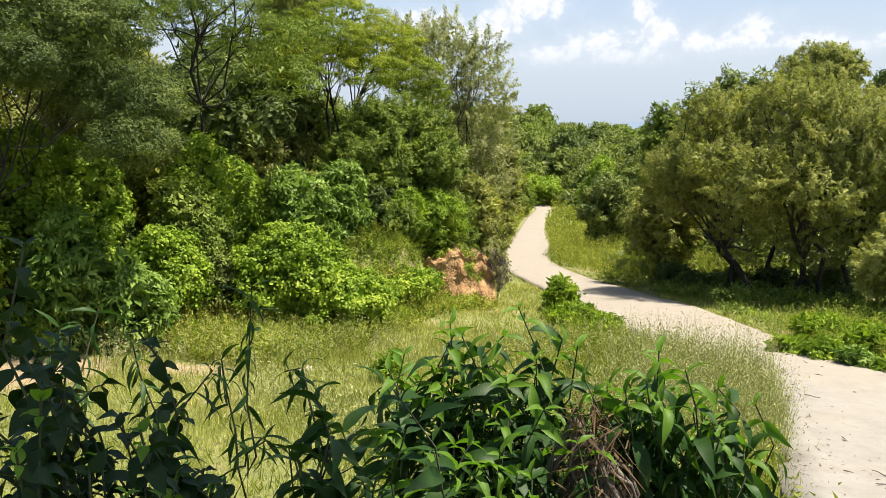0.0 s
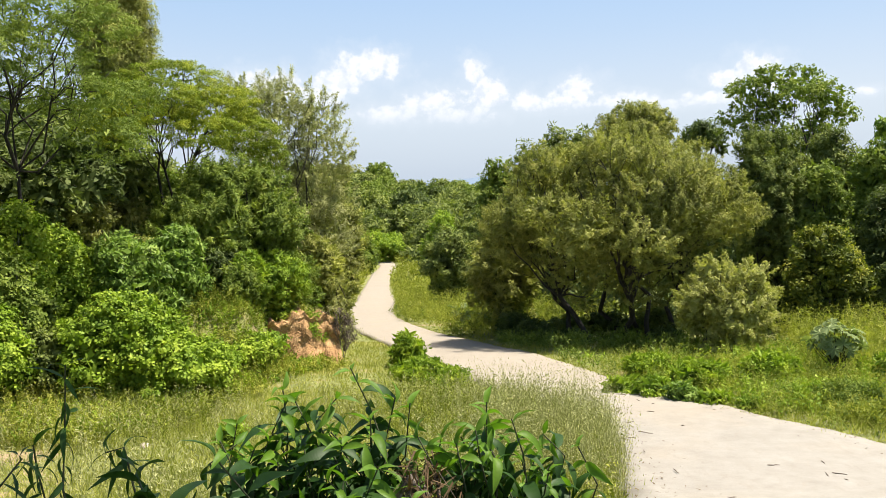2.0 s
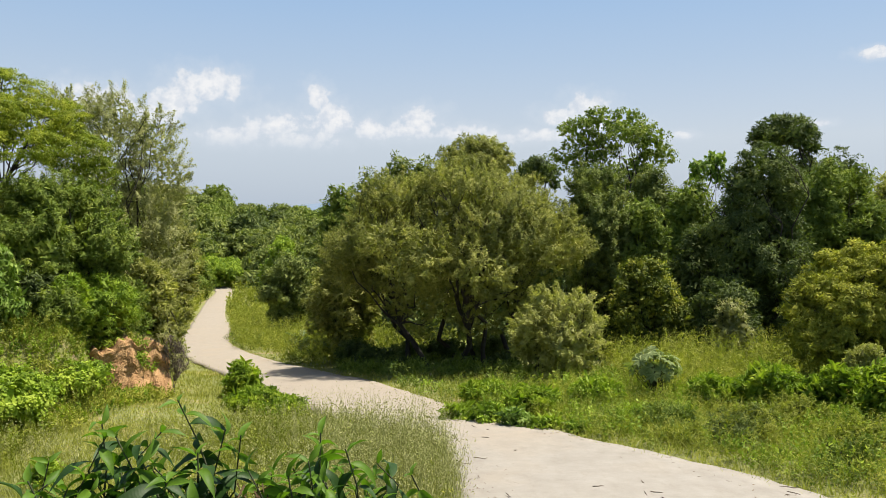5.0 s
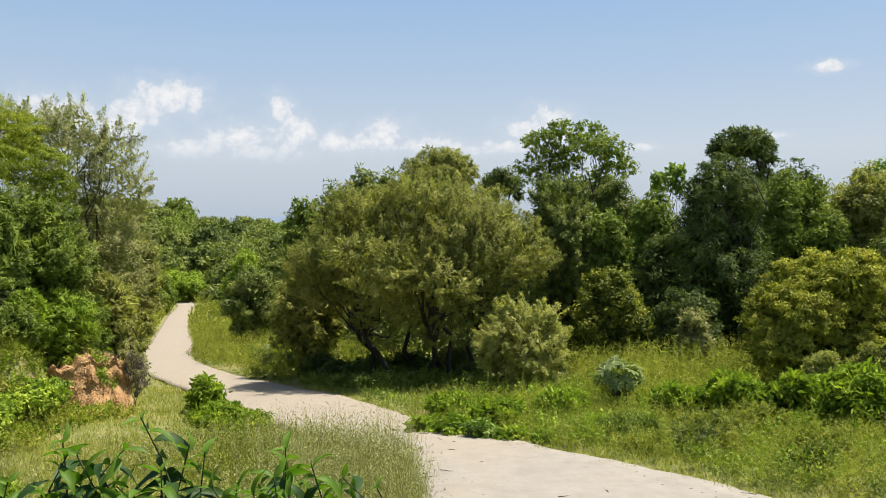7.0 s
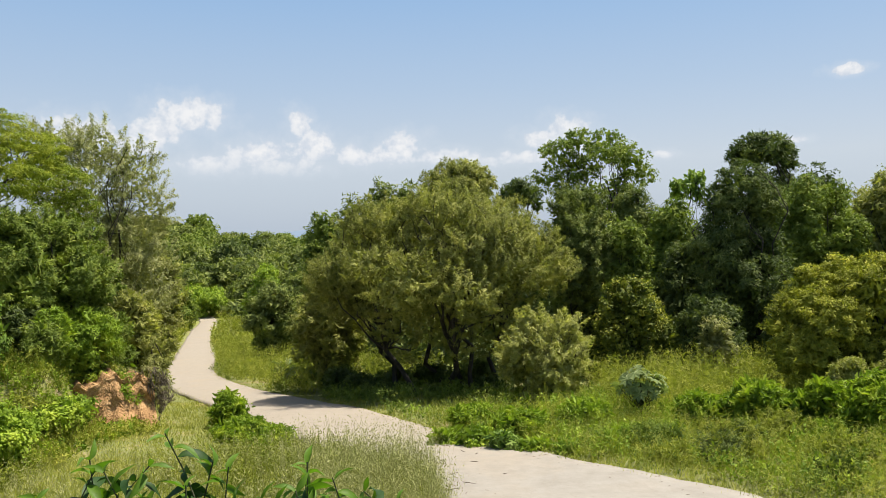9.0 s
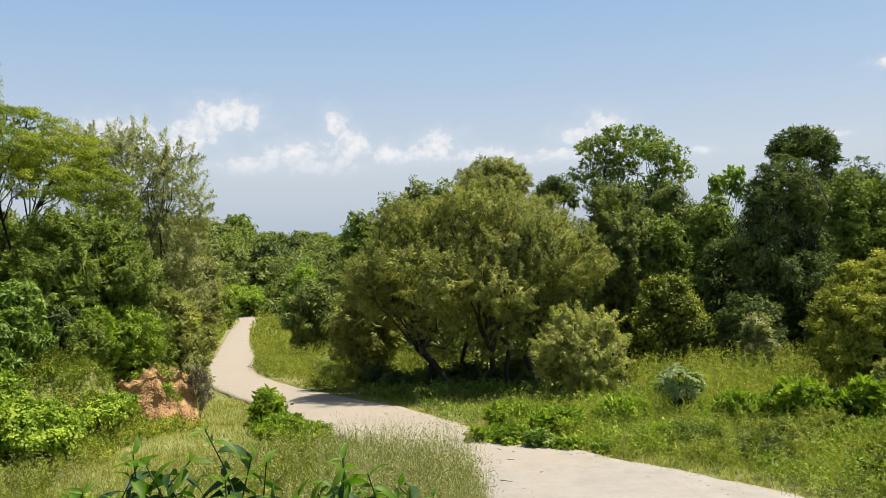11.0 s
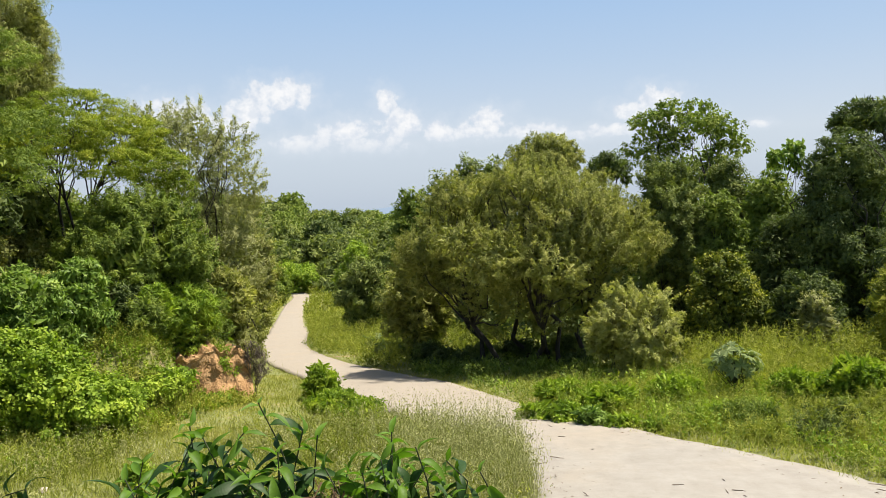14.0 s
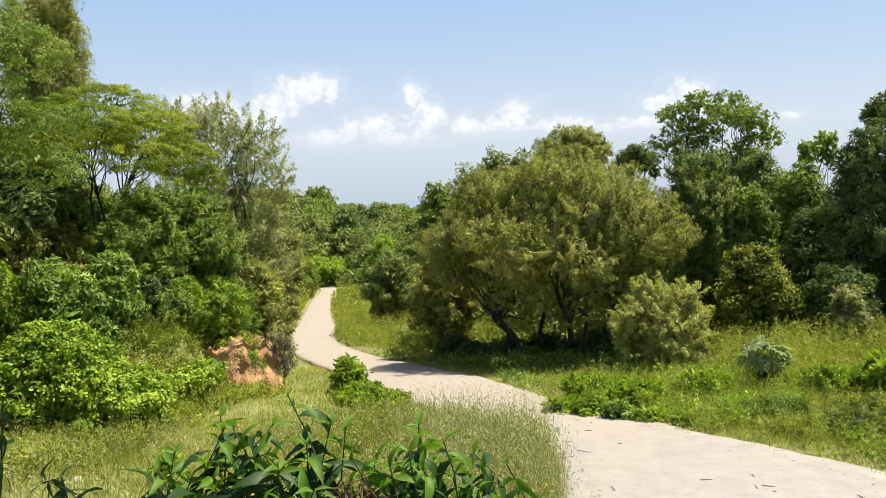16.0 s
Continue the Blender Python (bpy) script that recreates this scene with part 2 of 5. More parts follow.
# darker copy of NEAR: the oval-leaved shrubs' shade put into the colour
NEAR_SHADED = leaf_material("shrub leaves with shade in the colour", (0.012, 0.030, 0.008), (0.024, 0.055, 0.013), (0.05, 0.10, 0.02), rough=0.55, through_light=0.25, per_object=True)
YOUNG = leaf_material("young shrub leaves", (0.08, 0.17, 0.016), (0.15, 0.27, 0.024), (0.25, 0.37, 0.04), rough=0.5, through_light=0.42, per_object=True)
BARK = bark_material("dark bark", (0.014, 0.011, 0.009), (0.05, 0.041, 0.032))
HAY = leaf_material("withered brush", (0.22, 0.15, 0.075), (0.36, 0.26, 0.145), (0.50, 0.39, 0.24), rough=0.85, through_light=0.1)
STEM = bark_material("green-brown stems", (0.022, 0.03, 0.012), (0.07, 0.08, 0.032), 30.0)
TWIG = bark_material("dry twigs", (0.08, 0.06, 0.045), (0.20, 0.16, 0.125), 30.0)


# worn patches of earth in the meadow: place and size
BARE = ((-8.5, 9.6, 1.1), (-6.6, 10.6, 0.7))


def ground_material():
    """Short turf over yellowish earth, bare in patches."""
    m, t, out = material("turf and earth")
    place = t.nodes.new("ShaderNodeTexCoord").outputs["Object"]
    big, mid, fine = noise_of(t, place, 0.35, 4.0), noise_of(t, place, 2.2, 5.0, 0.65), noise_of(t, place, 28.0, 4.0, 0.7)
    turf = ramp(t, calc(t, "ADD", calc(t, "MULTIPLY", mid, 0.5), calc(t, "MULTIPLY", fine, 0.5)), (0.3, (0.095, 0.112, 0.028)), (0.5, (0.178, 0.190, 0.048)), (0.72, (0.290, 0.272, 0.105)))
    soil = ramp(t, fine, (0.3, (0.246, 0.176, 0.088)), (0.7, (0.405, 0.308, 0.176)))
    bare = span(t, calc(t, "ADD", calc(t, "MULTIPLY", big, 0.6), calc(t, "MULTIPLY", mid, 0.4)), 0.55, 0.64)
    for px, py, pr in BARE:
        gone = vcalc(t, "LENGTH", vcalc(t, "SUBTRACT", vcalc(t, "MULTIPLY", place, (1, 1, 0)), (px, py, 0)), out=1)
        bare = calc(t, "MAXIMUM", bare, span(t, calc(t, "ADD", gone, calc(t, "MULTIPLY", mid, 1.4)), pr + 0.9, pr + 0.5))
    bump = put(t, "ShaderNodeBump", [("Strength", 0.8), ("Distance", 0.06), ("Height", calc(t, "ADD", mid, fine))])
    p = put(t, "ShaderNodeBsdfPrincipled", [("Base Color", blend(t, bare, turf, soil)), ("Roughness", 0.95), ("Normal", bump.outputs[0])])
    t.links.new(p.outputs[0], out.inputs[0])
    return m


def concrete_material():
    """Sun-bleached concrete with sand blown over it, tyre stains and cracks."""
    m, t, out = material("sandy concrete")
    place = t.nodes.new("ShaderNodeTexCoord").outputs["Object"]
    big, mid, fine = noise_of(t, place, 0.5, 4.0), noise_of(t, place, 3.0, 6.0, 0.7), noise_of(t, place, 60.0, 3.0, 0.7)
    base = ramp(t, mid, (0.25, (0.200, 0.180, 0.153)), (0.5, (0.238, 0.218, 0.189)), (0.75, (0.278, 0.258, 0.227)))
    along = put(t, "ShaderNodeSeparateXYZ", [(0, place)]).outputs[1]
    drift = calc(t, "ADD", span(t, big, 0.50, 0.70, 0.0, 0.28), span(t, calc(t, "ADD", along, calc(t, "MULTIPLY", mid, 6.0)), 14.0, 20.0, 0.0, 0.50))
    sand = blend(t, calc(t, "MINIMUM", drift, 0.85), base, (0.285, 0.232, 0.168))
    cell = put(t, "ShaderNodeTexVoronoi", [("Vector", vcalc(t, "ADD", place, vcalc(t, "MULTIPLY", put(t, "ShaderNodeTexNoise", [("Vector", place), ("Scale", 1.2)]).outputs[1], (0.8, 0.8, 0.0)))), ("Scale", 0.42)])
    cell.feature = "DISTANCE_TO_EDGE"
    crack = span(t, cell.outputs["Distance"], 0.0, 0.008, 0.14, 0.0)
    col = blend(t, crack, sand, (0.25, 0.20, 0.15))
    col = blend(t, span(t, fine, 0.56, 0.72, 0.0, 0.5), col, (0.20, 0.17, 0.13))
    smear = noise_of(t, vcalc(t, "MULTIPLY", place, (1.0, 0.35, 1.0)), 7.0, 5.0, 0.7)
    col = blend(t, span(t, smear, 0.52, 0.72, 0.0, 0.5), col, (0.19, 0.165, 0.135))
    bump = put(t, "ShaderNodeBump", [("Strength", 0.5), ("Distance", 0.02), ("Height", calc(t, "ADD", mid, calc(t, "MULTIPLY", fine, 0.3)))])
    p = put(t, "ShaderNodeBsdfPrincipled", [("Base Color", col), ("Roughness", 0.85), ("Normal", bump.outputs[0])])
    t.links.new(p.outputs[0], out.inputs[0])
    return m


def earth_material(name, a, b, c):
    m, t, out = material(name)
    place = t.nodes.new("ShaderNodeTexCoord").outputs["Object"]
    mid, fine = noise_of(t, vcalc(t, "MULTIPLY", place, (1, 1, 1.8)), 2.5, 6.0, 0.7), noise_of(t, place, 22.0, 5.0, 0.7)
    col = ramp(t, calc(t, "ADD", calc(t, "MULTIPLY", mid, 0.6), calc(t, "MULTIPLY", fine, 0.4)), (0.33, a), (0.52, b), (0.7, c))
    bump = put(t, "ShaderNodeBump", [("Strength", 0.9), ("Distance", 0.08), ("Height", calc(t, "ADD", mid, calc(t, "MULTIPLY", fine, 0.4)))])
    p = put(t, "ShaderNodeBsdfPrincipled", [("Base Color", col), ("Roughness", 0.95), ("Normal", bump.outputs[0])])
    t.links.new(p.outputs[0], out.inputs[0])
    return m


TURF, CONCRETE = ground_material(), concrete_material()
EARTH = earth_material("reddish earth", (0.215, 0.105, 0.042), (0.385, 0.225, 0.098), (0.51, 0.345, 0.18))
ROCK = earth_material("pale stone", (0.30, 0.25, 0.18), (0.46, 0.40, 0.31), (0.60, 0.54, 0.44))
# blue of distant haze put into the hillside's colour
HAZED_RIDGE = earth_material("far hillside, haze in its colour", (0.125, 0.17, 0.24), (0.135, 0.185, 0.255), (0.145, 0.195, 0.265))

# ---- mesh helpers ----


def mesh_of(name, verts, faces, mats, smooth_shade=True, normals=None):
    """A mesh from arrays; faces all have the same number of corners. normals: one for each vertex, turned so that leaf
    clumps shade as soft masses.
    """
    verts, faces = np.asarray(verts, np.float32), np.asarray(faces, np.int32)
    me = bpy.data.meshes.new(name)
    me.vertices.add(len(verts))
    me.vertices.foreach_set("co", verts.ravel())
    me.loops.add(faces.size)
    me.loops.foreach_set("vertex_index", faces.ravel())
    me.polygons.add(len(faces))
    me.polygons.foreach_set("loop_start", np.arange(0, faces.size, faces.shape[1], dtype=np.int32))
    me.polygons.foreach_set("use_smooth", np.full(len(faces), smooth_shade))
    me.update(calc_edges=True)
    if normals is not None:
        at = me.attributes.new("custom_normal", "FLOAT_VECTOR", "POINT")
        at.data.foreach_set("vector", np.asarray(normals, np.float32).ravel())
    for m in mats if isinstance(mats, (list, tuple)) else [mats]:
        me.materials.append(m)
    return me


def thing(name, x, y, z, label, category, group=""):
    ob = new(name)
    ob.empty_display_size = 0.2
    ob.location = (x, y, z)
    return tagged(ob, label, category, group)


def part(name, me, parent, label=""):
    ob = new(name, me)
    ob.parent = parent
    return tagged(ob, label) if label else ob


def unit(v):
    return v / np.maximum(np.linalg.norm(v, axis=-1, keepdims=True), 1e-9)


def leaf_blades(rng, base, axis, up, length, width, ovate=False):
    """Verts and faces of flat leaves: a thin triangle each, a rhomb, or two halves folded along the midrib."""
    n = len(base)
    axis = unit(axis)
    side = unit(np.cross(axis, up) + 1e-6)
    nor = np.cross(side, axis)
    L, Wd = length[:, None], width[:, None]
    if not ovate:
        v = np.stack([base - side * Wd / 2, base + side * Wd / 2, base + axis * L], 1)
        f = np.arange(n * 3).reshape(n, 3)
    elif ovate == "rhomb":
        v = np.stack([base, base + axis * L * 0.42 + side * Wd / 2, base + axis * L, base + axis * L * 0.42 - side * Wd / 2], 1)
        f = np.arange(n * 4).reshape(n, 4)
    else:
        lift = nor * Wd * 0.16
        v = np.stack([base, base + axis * L * 0.28 + side * Wd / 2 + lift, base + axis * L * 0.68 + side * Wd * 0.40 + lift, base + axis * L - nor * L * 0.12,
                      base + axis * L * 0.68 - side * Wd * 0.40 + lift, base + axis * L * 0.28 - side * Wd / 2 + lift], 1)
        k = np.arange(n)[:, None] * 6
        f = np.concatenate([k + np.array([[0, 1, 2, 3]]), k + np.array([[3, 4, 5, 0]])])
    return v.reshape(-1, 3), f


def tube(points, radii, sides=6):
    """Verts and quads of a tapered round branch."""
    p, r = np.asarray(points, float), np.asarray(radii, float)
    d = unit(np.gradient(p, axis=0))
    a = unit(np.cross(d, np.array([0.31, 0.17, 0.93])) + 1e-6)
    b = np.cross(d, a)
    ang = np.linspace(0, 2 * np.pi, sides, endpoint=False)
    ring = a[:, None] * np.cos(ang)[None, :, None] + b[:, None] * np.sin(ang)[None, :, None]
    v = (p[:, None] + ring * r[:, None, None]).reshape(-1, 3)
    i, j = np.meshgrid(np.arange(len(p) - 1), np.arange(sides), indexing="ij")
    q = (j + 1) % sides
    f = np.stack([i * sides + j, i * sides + q, (i + 1) * sides + q, (i + 1) * sides + j], -1).reshape(-1, 4)
    return v, f


def joined(pieces):
    v, f, k = [], [], 0
    for a, b in pieces:
        v.append(a), f.append(b + k)
        k += len(a)
    return np.concatenate(v), np.concatenate(f)


def bend(rng, a, b, n, wild):
    """A crooked way from a to b."""
    u = np.linspace(0, 1, n)[:, None]
    p = a + (b - a) * u
    off = np.cumsum(rng.normal(0, 1, (n, 3)), 0)
    off -= off[:1] + (off[-1:] - off[:1]) * u
    return p + off * wild * np.linalg.norm(b - a) / n


def lobes_of(rng, width, height, low, count, top_heavy=0.0):
    """Overlapping round masses that make up a crown: middle and half-axes."""
    cz, hz, hw = height * (1 + low) / 2, height * (1 - low) / 2, width / 2
    out = [(0.0, 0.0, cz, hw * 0.72, hw * 0.72, hz * 0.80)]
    for k in range(count):
        a = 2.39996 * k + rng.uniform(-0.4, 0.4)
        e = math.asin(rng.uniform(-0.75 + top_heavy, 0.85))
        s = rng.uniform(0.20, 0.36)
        q = 1 - s
        out.append((math.cos(a) * math.cos(e) * hw * q, math.sin(a) * math.cos(e) * hw * q, cz + math.sin(e) * hz * q, hw * s, hw * s, hz * s))
    return out


def lobes_dome(rng, width, height, low, count):
    """Masses of a crown that is widest low down, like a bush."""
    hw, base, tall = width / 2, low * height, height * (1 - low)
    out = [(0.0, 0.0, base + 0.38 * tall, hw * 0.70, hw * 0.70, tall * 0.55)]
    for k in range(count):
        a, e, s = 2.39996 * k + rng.uniform(-0.4, 0.4), math.asin(rng.uniform(0.0, 0.95)), rng.uniform(0.17, 0.32)
        q = 1 - s
        out.append((math.cos(a) * math.cos(e) * hw * q, math.sin(a) * math.cos(e) * hw * q, base + 0.30 * tall + math.sin(e) * (0.70 - 0.55 * s) * tall, hw * s, hw * s, tall * s * 0.62))
    return out


def crown_puffs(rng, lobes, size, crowd):
    """Where the sprays of a crown sit: spread over the outside of its masses, with the way that each faces and its size."""
    lob = np.array(lobes)
    a, b, c = lob[:, 3], lob[:, 4], lob[:, 5]
    area = 12.57 * (((a * b) ** 1.6 + (a * c) ** 1.6 + (b * c) ** 1.6) / 3) ** 0.625
    n = max(12, int(crowd * area.sum() / (3.14 * size * size)))
    k = rng.choice(len(lob), n, p=area / area.sum())
    d = unit(rng.normal(0, 1, (n, 3)) + np.array([0, 0, 0.25]))
    p = lob[k, :3] + d * lob[k, 3:6] * rng.uniform(0.80, 1.0, (n, 1))
    deep = np.full(n, 9.0)
    for q in range(len(lob)):
        r = np.linalg.norm((p - lob[q, :3]) / lob[q, 3:6], axis=1)
        deep = np.minimum(deep, np.where(k == q, 9.0, r))
    out = deep > 0.78
    face = unit(d / lob[k, 3:6])
    return p[out], face[out], size * rng.uniform(0.55, 1.45, int(out.sum()))


def crown_leaves(rng, puffs, face, size, per, length, width, ovate, flat, shoot, lift, droop):
    """The leaves of each spray: over a small dome, or along an upright shoot."""
    n = len(puffs)
    m = n * per
    o, s = np.repeat(face, per, 0), np.repeat(size, per)[:, None]
    e = unit(rng.normal(0, 1, (m, 3)) + 0.75 * o + np.array([0, 0, 0.25]))
    r = rng.uniform(0, 1, (m, 1)) ** 0.45
    way3 = unit(0.8 * face + np.array([0, 0, lift]) + rng.normal(0, 0.32, (n, 3)))
    w = np.repeat(way3, per, 0)
    u = rng.uniform(0, 1, (m, 1))
    round_at = e * r * s * np.array([1, 1, flat])
    thin = rng.normal(0, 0.24, (m, 3)) * (1.15 - u)
    along_at = (w * (2.1 * u - 0.5) + thin) * s
    p = np.repeat(puffs, per, 0) + round_at * (1 - shoot) + along_at * shoot
    p[:, 2] -= droop * s[:, 0] * r[:, 0] ** 2 * 0.5
    tip = unit(thin + 0.25 * o + 0.35 * w)
    n_soft = unit((1 - shoot) * e + shoot * tip + 0.42 * o + np.array([0, 0, 0.5]))
    g = unit(n_soft + rng.normal(0, 0.45, (m, 3)))
    axis = rng.normal(0, 0.75, (m, 3)) + w * (0.25 + 0.8 * shoot) - np.array([0, 0, droop])
    axis = unit(axis - g * (axis * g).sum(1, keepdims=True) * 0.8)
    k = rng.uniform(0.6, 1.35, m)
    v, f = leaf_blades(rng, p, axis, g, length * k, width * k, ovate)
    # normals lean outwards and up, so that each spray is shaded as one mass
    nor = unit(0.62 * n_soft + 0.5 * g)
    return v, f, np.repeat(nor, len(v) // m, 0)


def foliage(rng, spots, face, twigs, per, reach, lift, length, width, ovate=False, droop=0.0, loose=0.85):
    """Leaves along short twigs that spread from each spot."""
    n = len(spots) * twigs
    s = np.repeat(spots, twigs, 0)
    d = unit(np.repeat(face, twigs, 0) * 0.7 + rng.normal(0, 0.65, (n, 3)) + np.array([0, 0, lift]))
    t = reach * rng.uniform(0.6, 1.3, n)
    s = s + rng.normal(0, reach * 0.22, (n, 3))
    u = np.tile(np.linspace(0.08, 1.0, per), n)
    dd, tt = np.repeat(d, per, 0), np.repeat(t, per)
    base = np.repeat(s, per, 0) + dd * (u * tt)[:, None]
    base[:, 2] -= droop * tt * u ** 2
    m = len(base)
    axis = unit(dd * 0.8 + rng.normal(0, loose, (m, 3)) - np.array([0, 0, droop]))
    up = unit(rng.normal(0, 0.5, (m, 3)) + np.repeat(face, twigs * per, 0) * 0.85 + np.array([0, 0, 0.45]))
    sz = rng.uniform(0.65, 1.3, m)
    return leaf_blades(rng, base, axis, up, length * sz, width * sz, ovate)


def tree(name, label, category, seed, x, y, height, width, leaf, bark=None, low=0.3, lobes=None, count=7, stems=2, thick=0.09, length=0.11, leaf_width=0.045, ovate=False,
         puff=0.34, cover=2.4, crowd=1.5, flat=0.75, shoot=0.0, lift=0.4, droop=0.0, spread=0.25, group="", top_heavy=0.0, sub=10, dome=False, feet=0.0, fill=0.9, crook=0.22):
    """A tree or bush: crooked stems, limbs that reach into the crown, sprays of leaves over its masses and thin growth inside."""
    rng = np.random.default_rng(seed)
    z = float(ground(np.array([x]), np.array([y]))[0])
    root = thing(name, x, y, z, label, category, group)
    top = (1.05 if dome else 1.0) * height - 0.6 * puff
    if lobes:
        lob = [(a * width / 2, b * width / 2, c * height, d * width / 2, d * width / 2, e * height) for a, b, c, d, e in lobes]
    else:
        lob = lobes_dome(rng, width - puff, top, low, int(count * 2.2)) if dome else lobes_of(rng, width - puff, top, low, int(count * 2.2), top_heavy)
    sp, face, size = crown_puffs(rng, lob, puff, crowd)
    keep = sp[:, 2] > max(0.04, 0.75 * low * height)
    sp, face, size = sp[keep], face[keep], size[keep]
    per = int(np.clip(cover * 3.14 * puff * puff / (0.5 * length * leaf_width), 5, 160))
    cz = height * (1 + low) / 2
    for k in range(stems):
        a = 6.283 * (k + rng.uniform(-0.25, 0.25)) / stems
        foot = np.array([math.cos(a), math.sin(a), 0]) * max(feet, thick * (1.2 if stems > 1 else 0) * 1.5) * rng.uniform(0.7, 1.3) + np.array([0, 0, -0.15])
        goal = np.array([math.cos(a) * width * spread, math.sin(a) * width * spread, cz + 0.15 * height * rng.uniform(-0.5, 1)])
        if stems == 1:
            goal[:2] = rng.normal(0, width * 0.06, 2)
        line = bend(rng, foot, goal, 9, crook)
        rad = np.linspace(1.0, 0.35, 9) ** 1.2 * thick * rng.uniform(0.8, 1.1)
        rad[0] *= 1.35
        pieces = [tube(line, rad, 7)]
        near = sp[np.argsort(((sp[:, :2] - goal[:2]) ** 2).sum(1))[:max(8, len(sp) // max(stems, 1))]]
        for q in range(sub):
            i = rng.integers(5 if lobes else 3, 8)
            end = near[rng.integers(len(near))]
            b = bend(rng, line[i], end, 6, 0.45)
            rb = np.linspace(rad[i] * 0.55, 0.008 + 0.04 * thick, 6)
            pieces.append(tube(b, rb, 5))
            for _ in range(3):
                j = rng.integers(2, 5)
                tip = b[j] + (b[-1] - b[j]) * rng.uniform(0.4, 0.9) + rng.normal(0, width * 0.035, 3)
                pieces.append(tube(bend(rng, b[j], tip, 4, 0.4), np.linspace(rb[j] * 0.6, 0.006, 4), 4))
        v, f = joined(pieces)
        part("trunk" if k == 0 else "limb", mesh_of(name + "_wood", v, f, bark or BARK), root)
    v, f, nor = crown_leaves(rng, sp, face, size, per, length, leaf_width, ovate, flat, shoot, lift, droop)
    if fill:
        # sparser, larger sprays inside the masses
        a = np.array(lob)
        area = 12.57 * a[:, 3] * a[:, 5]
        big = 2.6 * length
        n = max(10, int(fill * area.sum() / (0.5 * big * 2.6 * leaf_width)))
        k = rng.choice(len(a), n, p=area / area.sum())
        d = unit(rng.normal(0, 1, (n, 3)))
        p = a[k, :3] + d * a[k, 3:6] * rng.uniform(0.45, 0.80, (n, 1))
        ok = p[:, 2] > max(0.04, 0.8 * low * height)
        p, d = p[ok], d[ok]
        g = unit(d + rng.normal(0, 0.5, p.shape))
        v2, f2 = leaf_blades(rng, p, rng.normal(0, 1, p.shape), g, np.full(len(p), big), np.full(len(p), 2.6 * leaf_width), ovate)
        nor = np.concatenate([nor, np.repeat(g, len(v2) // max(len(p), 1), 0)])
        v, f = joined([(v, f), (v2, f2)])
    part("crown", mesh_of(name + "_crown", v, f, leaf, False, nor), root)
    return root

# ---- the setting ----
rings = np.concatenate([np.geomspace(0.4, 130, 185), np.geomspace(145, 4300, 36)])
spokes = np.radians(np.concatenate([np.arange(-56, 52, 0.5), np.arange(52, 304, 4.0)]))
rr, aa = np.meshgrid(rings, spokes, indexing="ij")
gx, gy = rr * np.sin(aa), rr * np.cos(aa)
gz = ground(gx, gy)
ns = len(spokes)
i, j = np.meshgrid(np.arange(len(rings) - 1), np.arange(ns), indexing="ij")
jn = (j + 1) % ns
gf = np.stack([i * ns + j, (i + 1) * ns + j, (i + 1) * ns + jn, i * ns + jn], -1).reshape(-1, 4)
gv = np.stack([gx, gy, gz], -1).reshape(-1, 3)
gv = np.vstack([gv, [[0, 0, float(ground(np.zeros(1), np.zeros(1))[0])]]])
hub = np.stack([np.arange(0, ns - 1, 2), np.arange(1, ns, 2)[:len(np.arange(0, ns - 1, 2))], (np.arange(2, ns + 1, 2) % ns)[:len(np.arange(0, ns - 1, 2))], np.full(len(np.arange(0, ns - 1, 2)), len(gv) - 1)], -1)
gf = np.vstack([gf, hub])
ground_ob = tagged(new("ground", mesh_of("ground", gv, gf, TURF)), "uneven yellow-green turf over sandy earth, sloping down from a knoll", "ground", kind="structure")

# the track: a slab with ragged edges
rng = np.random.default_rng(5)
cl = LINE
tan = unit(np.gradient(cl[:, :2], axis=0))
nrm = np.stack([tan[:, 1], -tan[:, 0]], 1)
across = np.linspace(-1, 1, 13)
edge = 1 + 0.012 * np.sin(np.arange(len(cl)) * 0.9) + rng.normal(0, 0.012, len(cl))
edge2 = 1 + 0.015 * np.sin(np.arange(len(cl)) * 0.7 + 2) + rng.normal(0, 0.015, len(cl))
rows = []
for a in across:
    half = cl[:, 2] / 2 * np.where(a > 0, edge, edge2) * a
    rows.append(np.column_stack([cl[:, :2] + nrm * half[:, None], LINE_Z + 0.03 * (1 - a * a) + 0.01]))
for a in (-1, 1):
    k = 0 if a < 0 else 12
    low = rows[k].copy()
    low[:, 2] -= 0.22
    rows.append(low)
order = [13] + list(range(13)) + [14]
rv = np.stack([rows[k] for k in order], 1)
nc = rv.shape[1]
i, j = np.meshgrid(np.arange(len(cl) - 1), np.arange(nc - 1), indexing="ij")
rf = np.stack([i * nc + j, i * nc + j + 1, (i + 1) * nc + j + 1, (i + 1) * nc + j], -1).reshape(-1, 4)
road = tagged(new("road", mesh_of("road", rv.reshape(-1, 3), rf[:, ::-1], CONCRETE)), "pale sandy concrete track winding downhill, dusty and cracked", "track", kind="structure")

# far ridge at the end of the valley, its haze painted as blue
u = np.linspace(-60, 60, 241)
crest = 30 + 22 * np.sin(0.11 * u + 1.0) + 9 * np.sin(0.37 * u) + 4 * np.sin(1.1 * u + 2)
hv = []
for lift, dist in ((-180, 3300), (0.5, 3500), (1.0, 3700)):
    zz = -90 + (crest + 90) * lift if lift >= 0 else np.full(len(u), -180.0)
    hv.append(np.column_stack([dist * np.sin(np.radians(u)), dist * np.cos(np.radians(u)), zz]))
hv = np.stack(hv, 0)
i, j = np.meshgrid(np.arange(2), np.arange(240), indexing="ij")
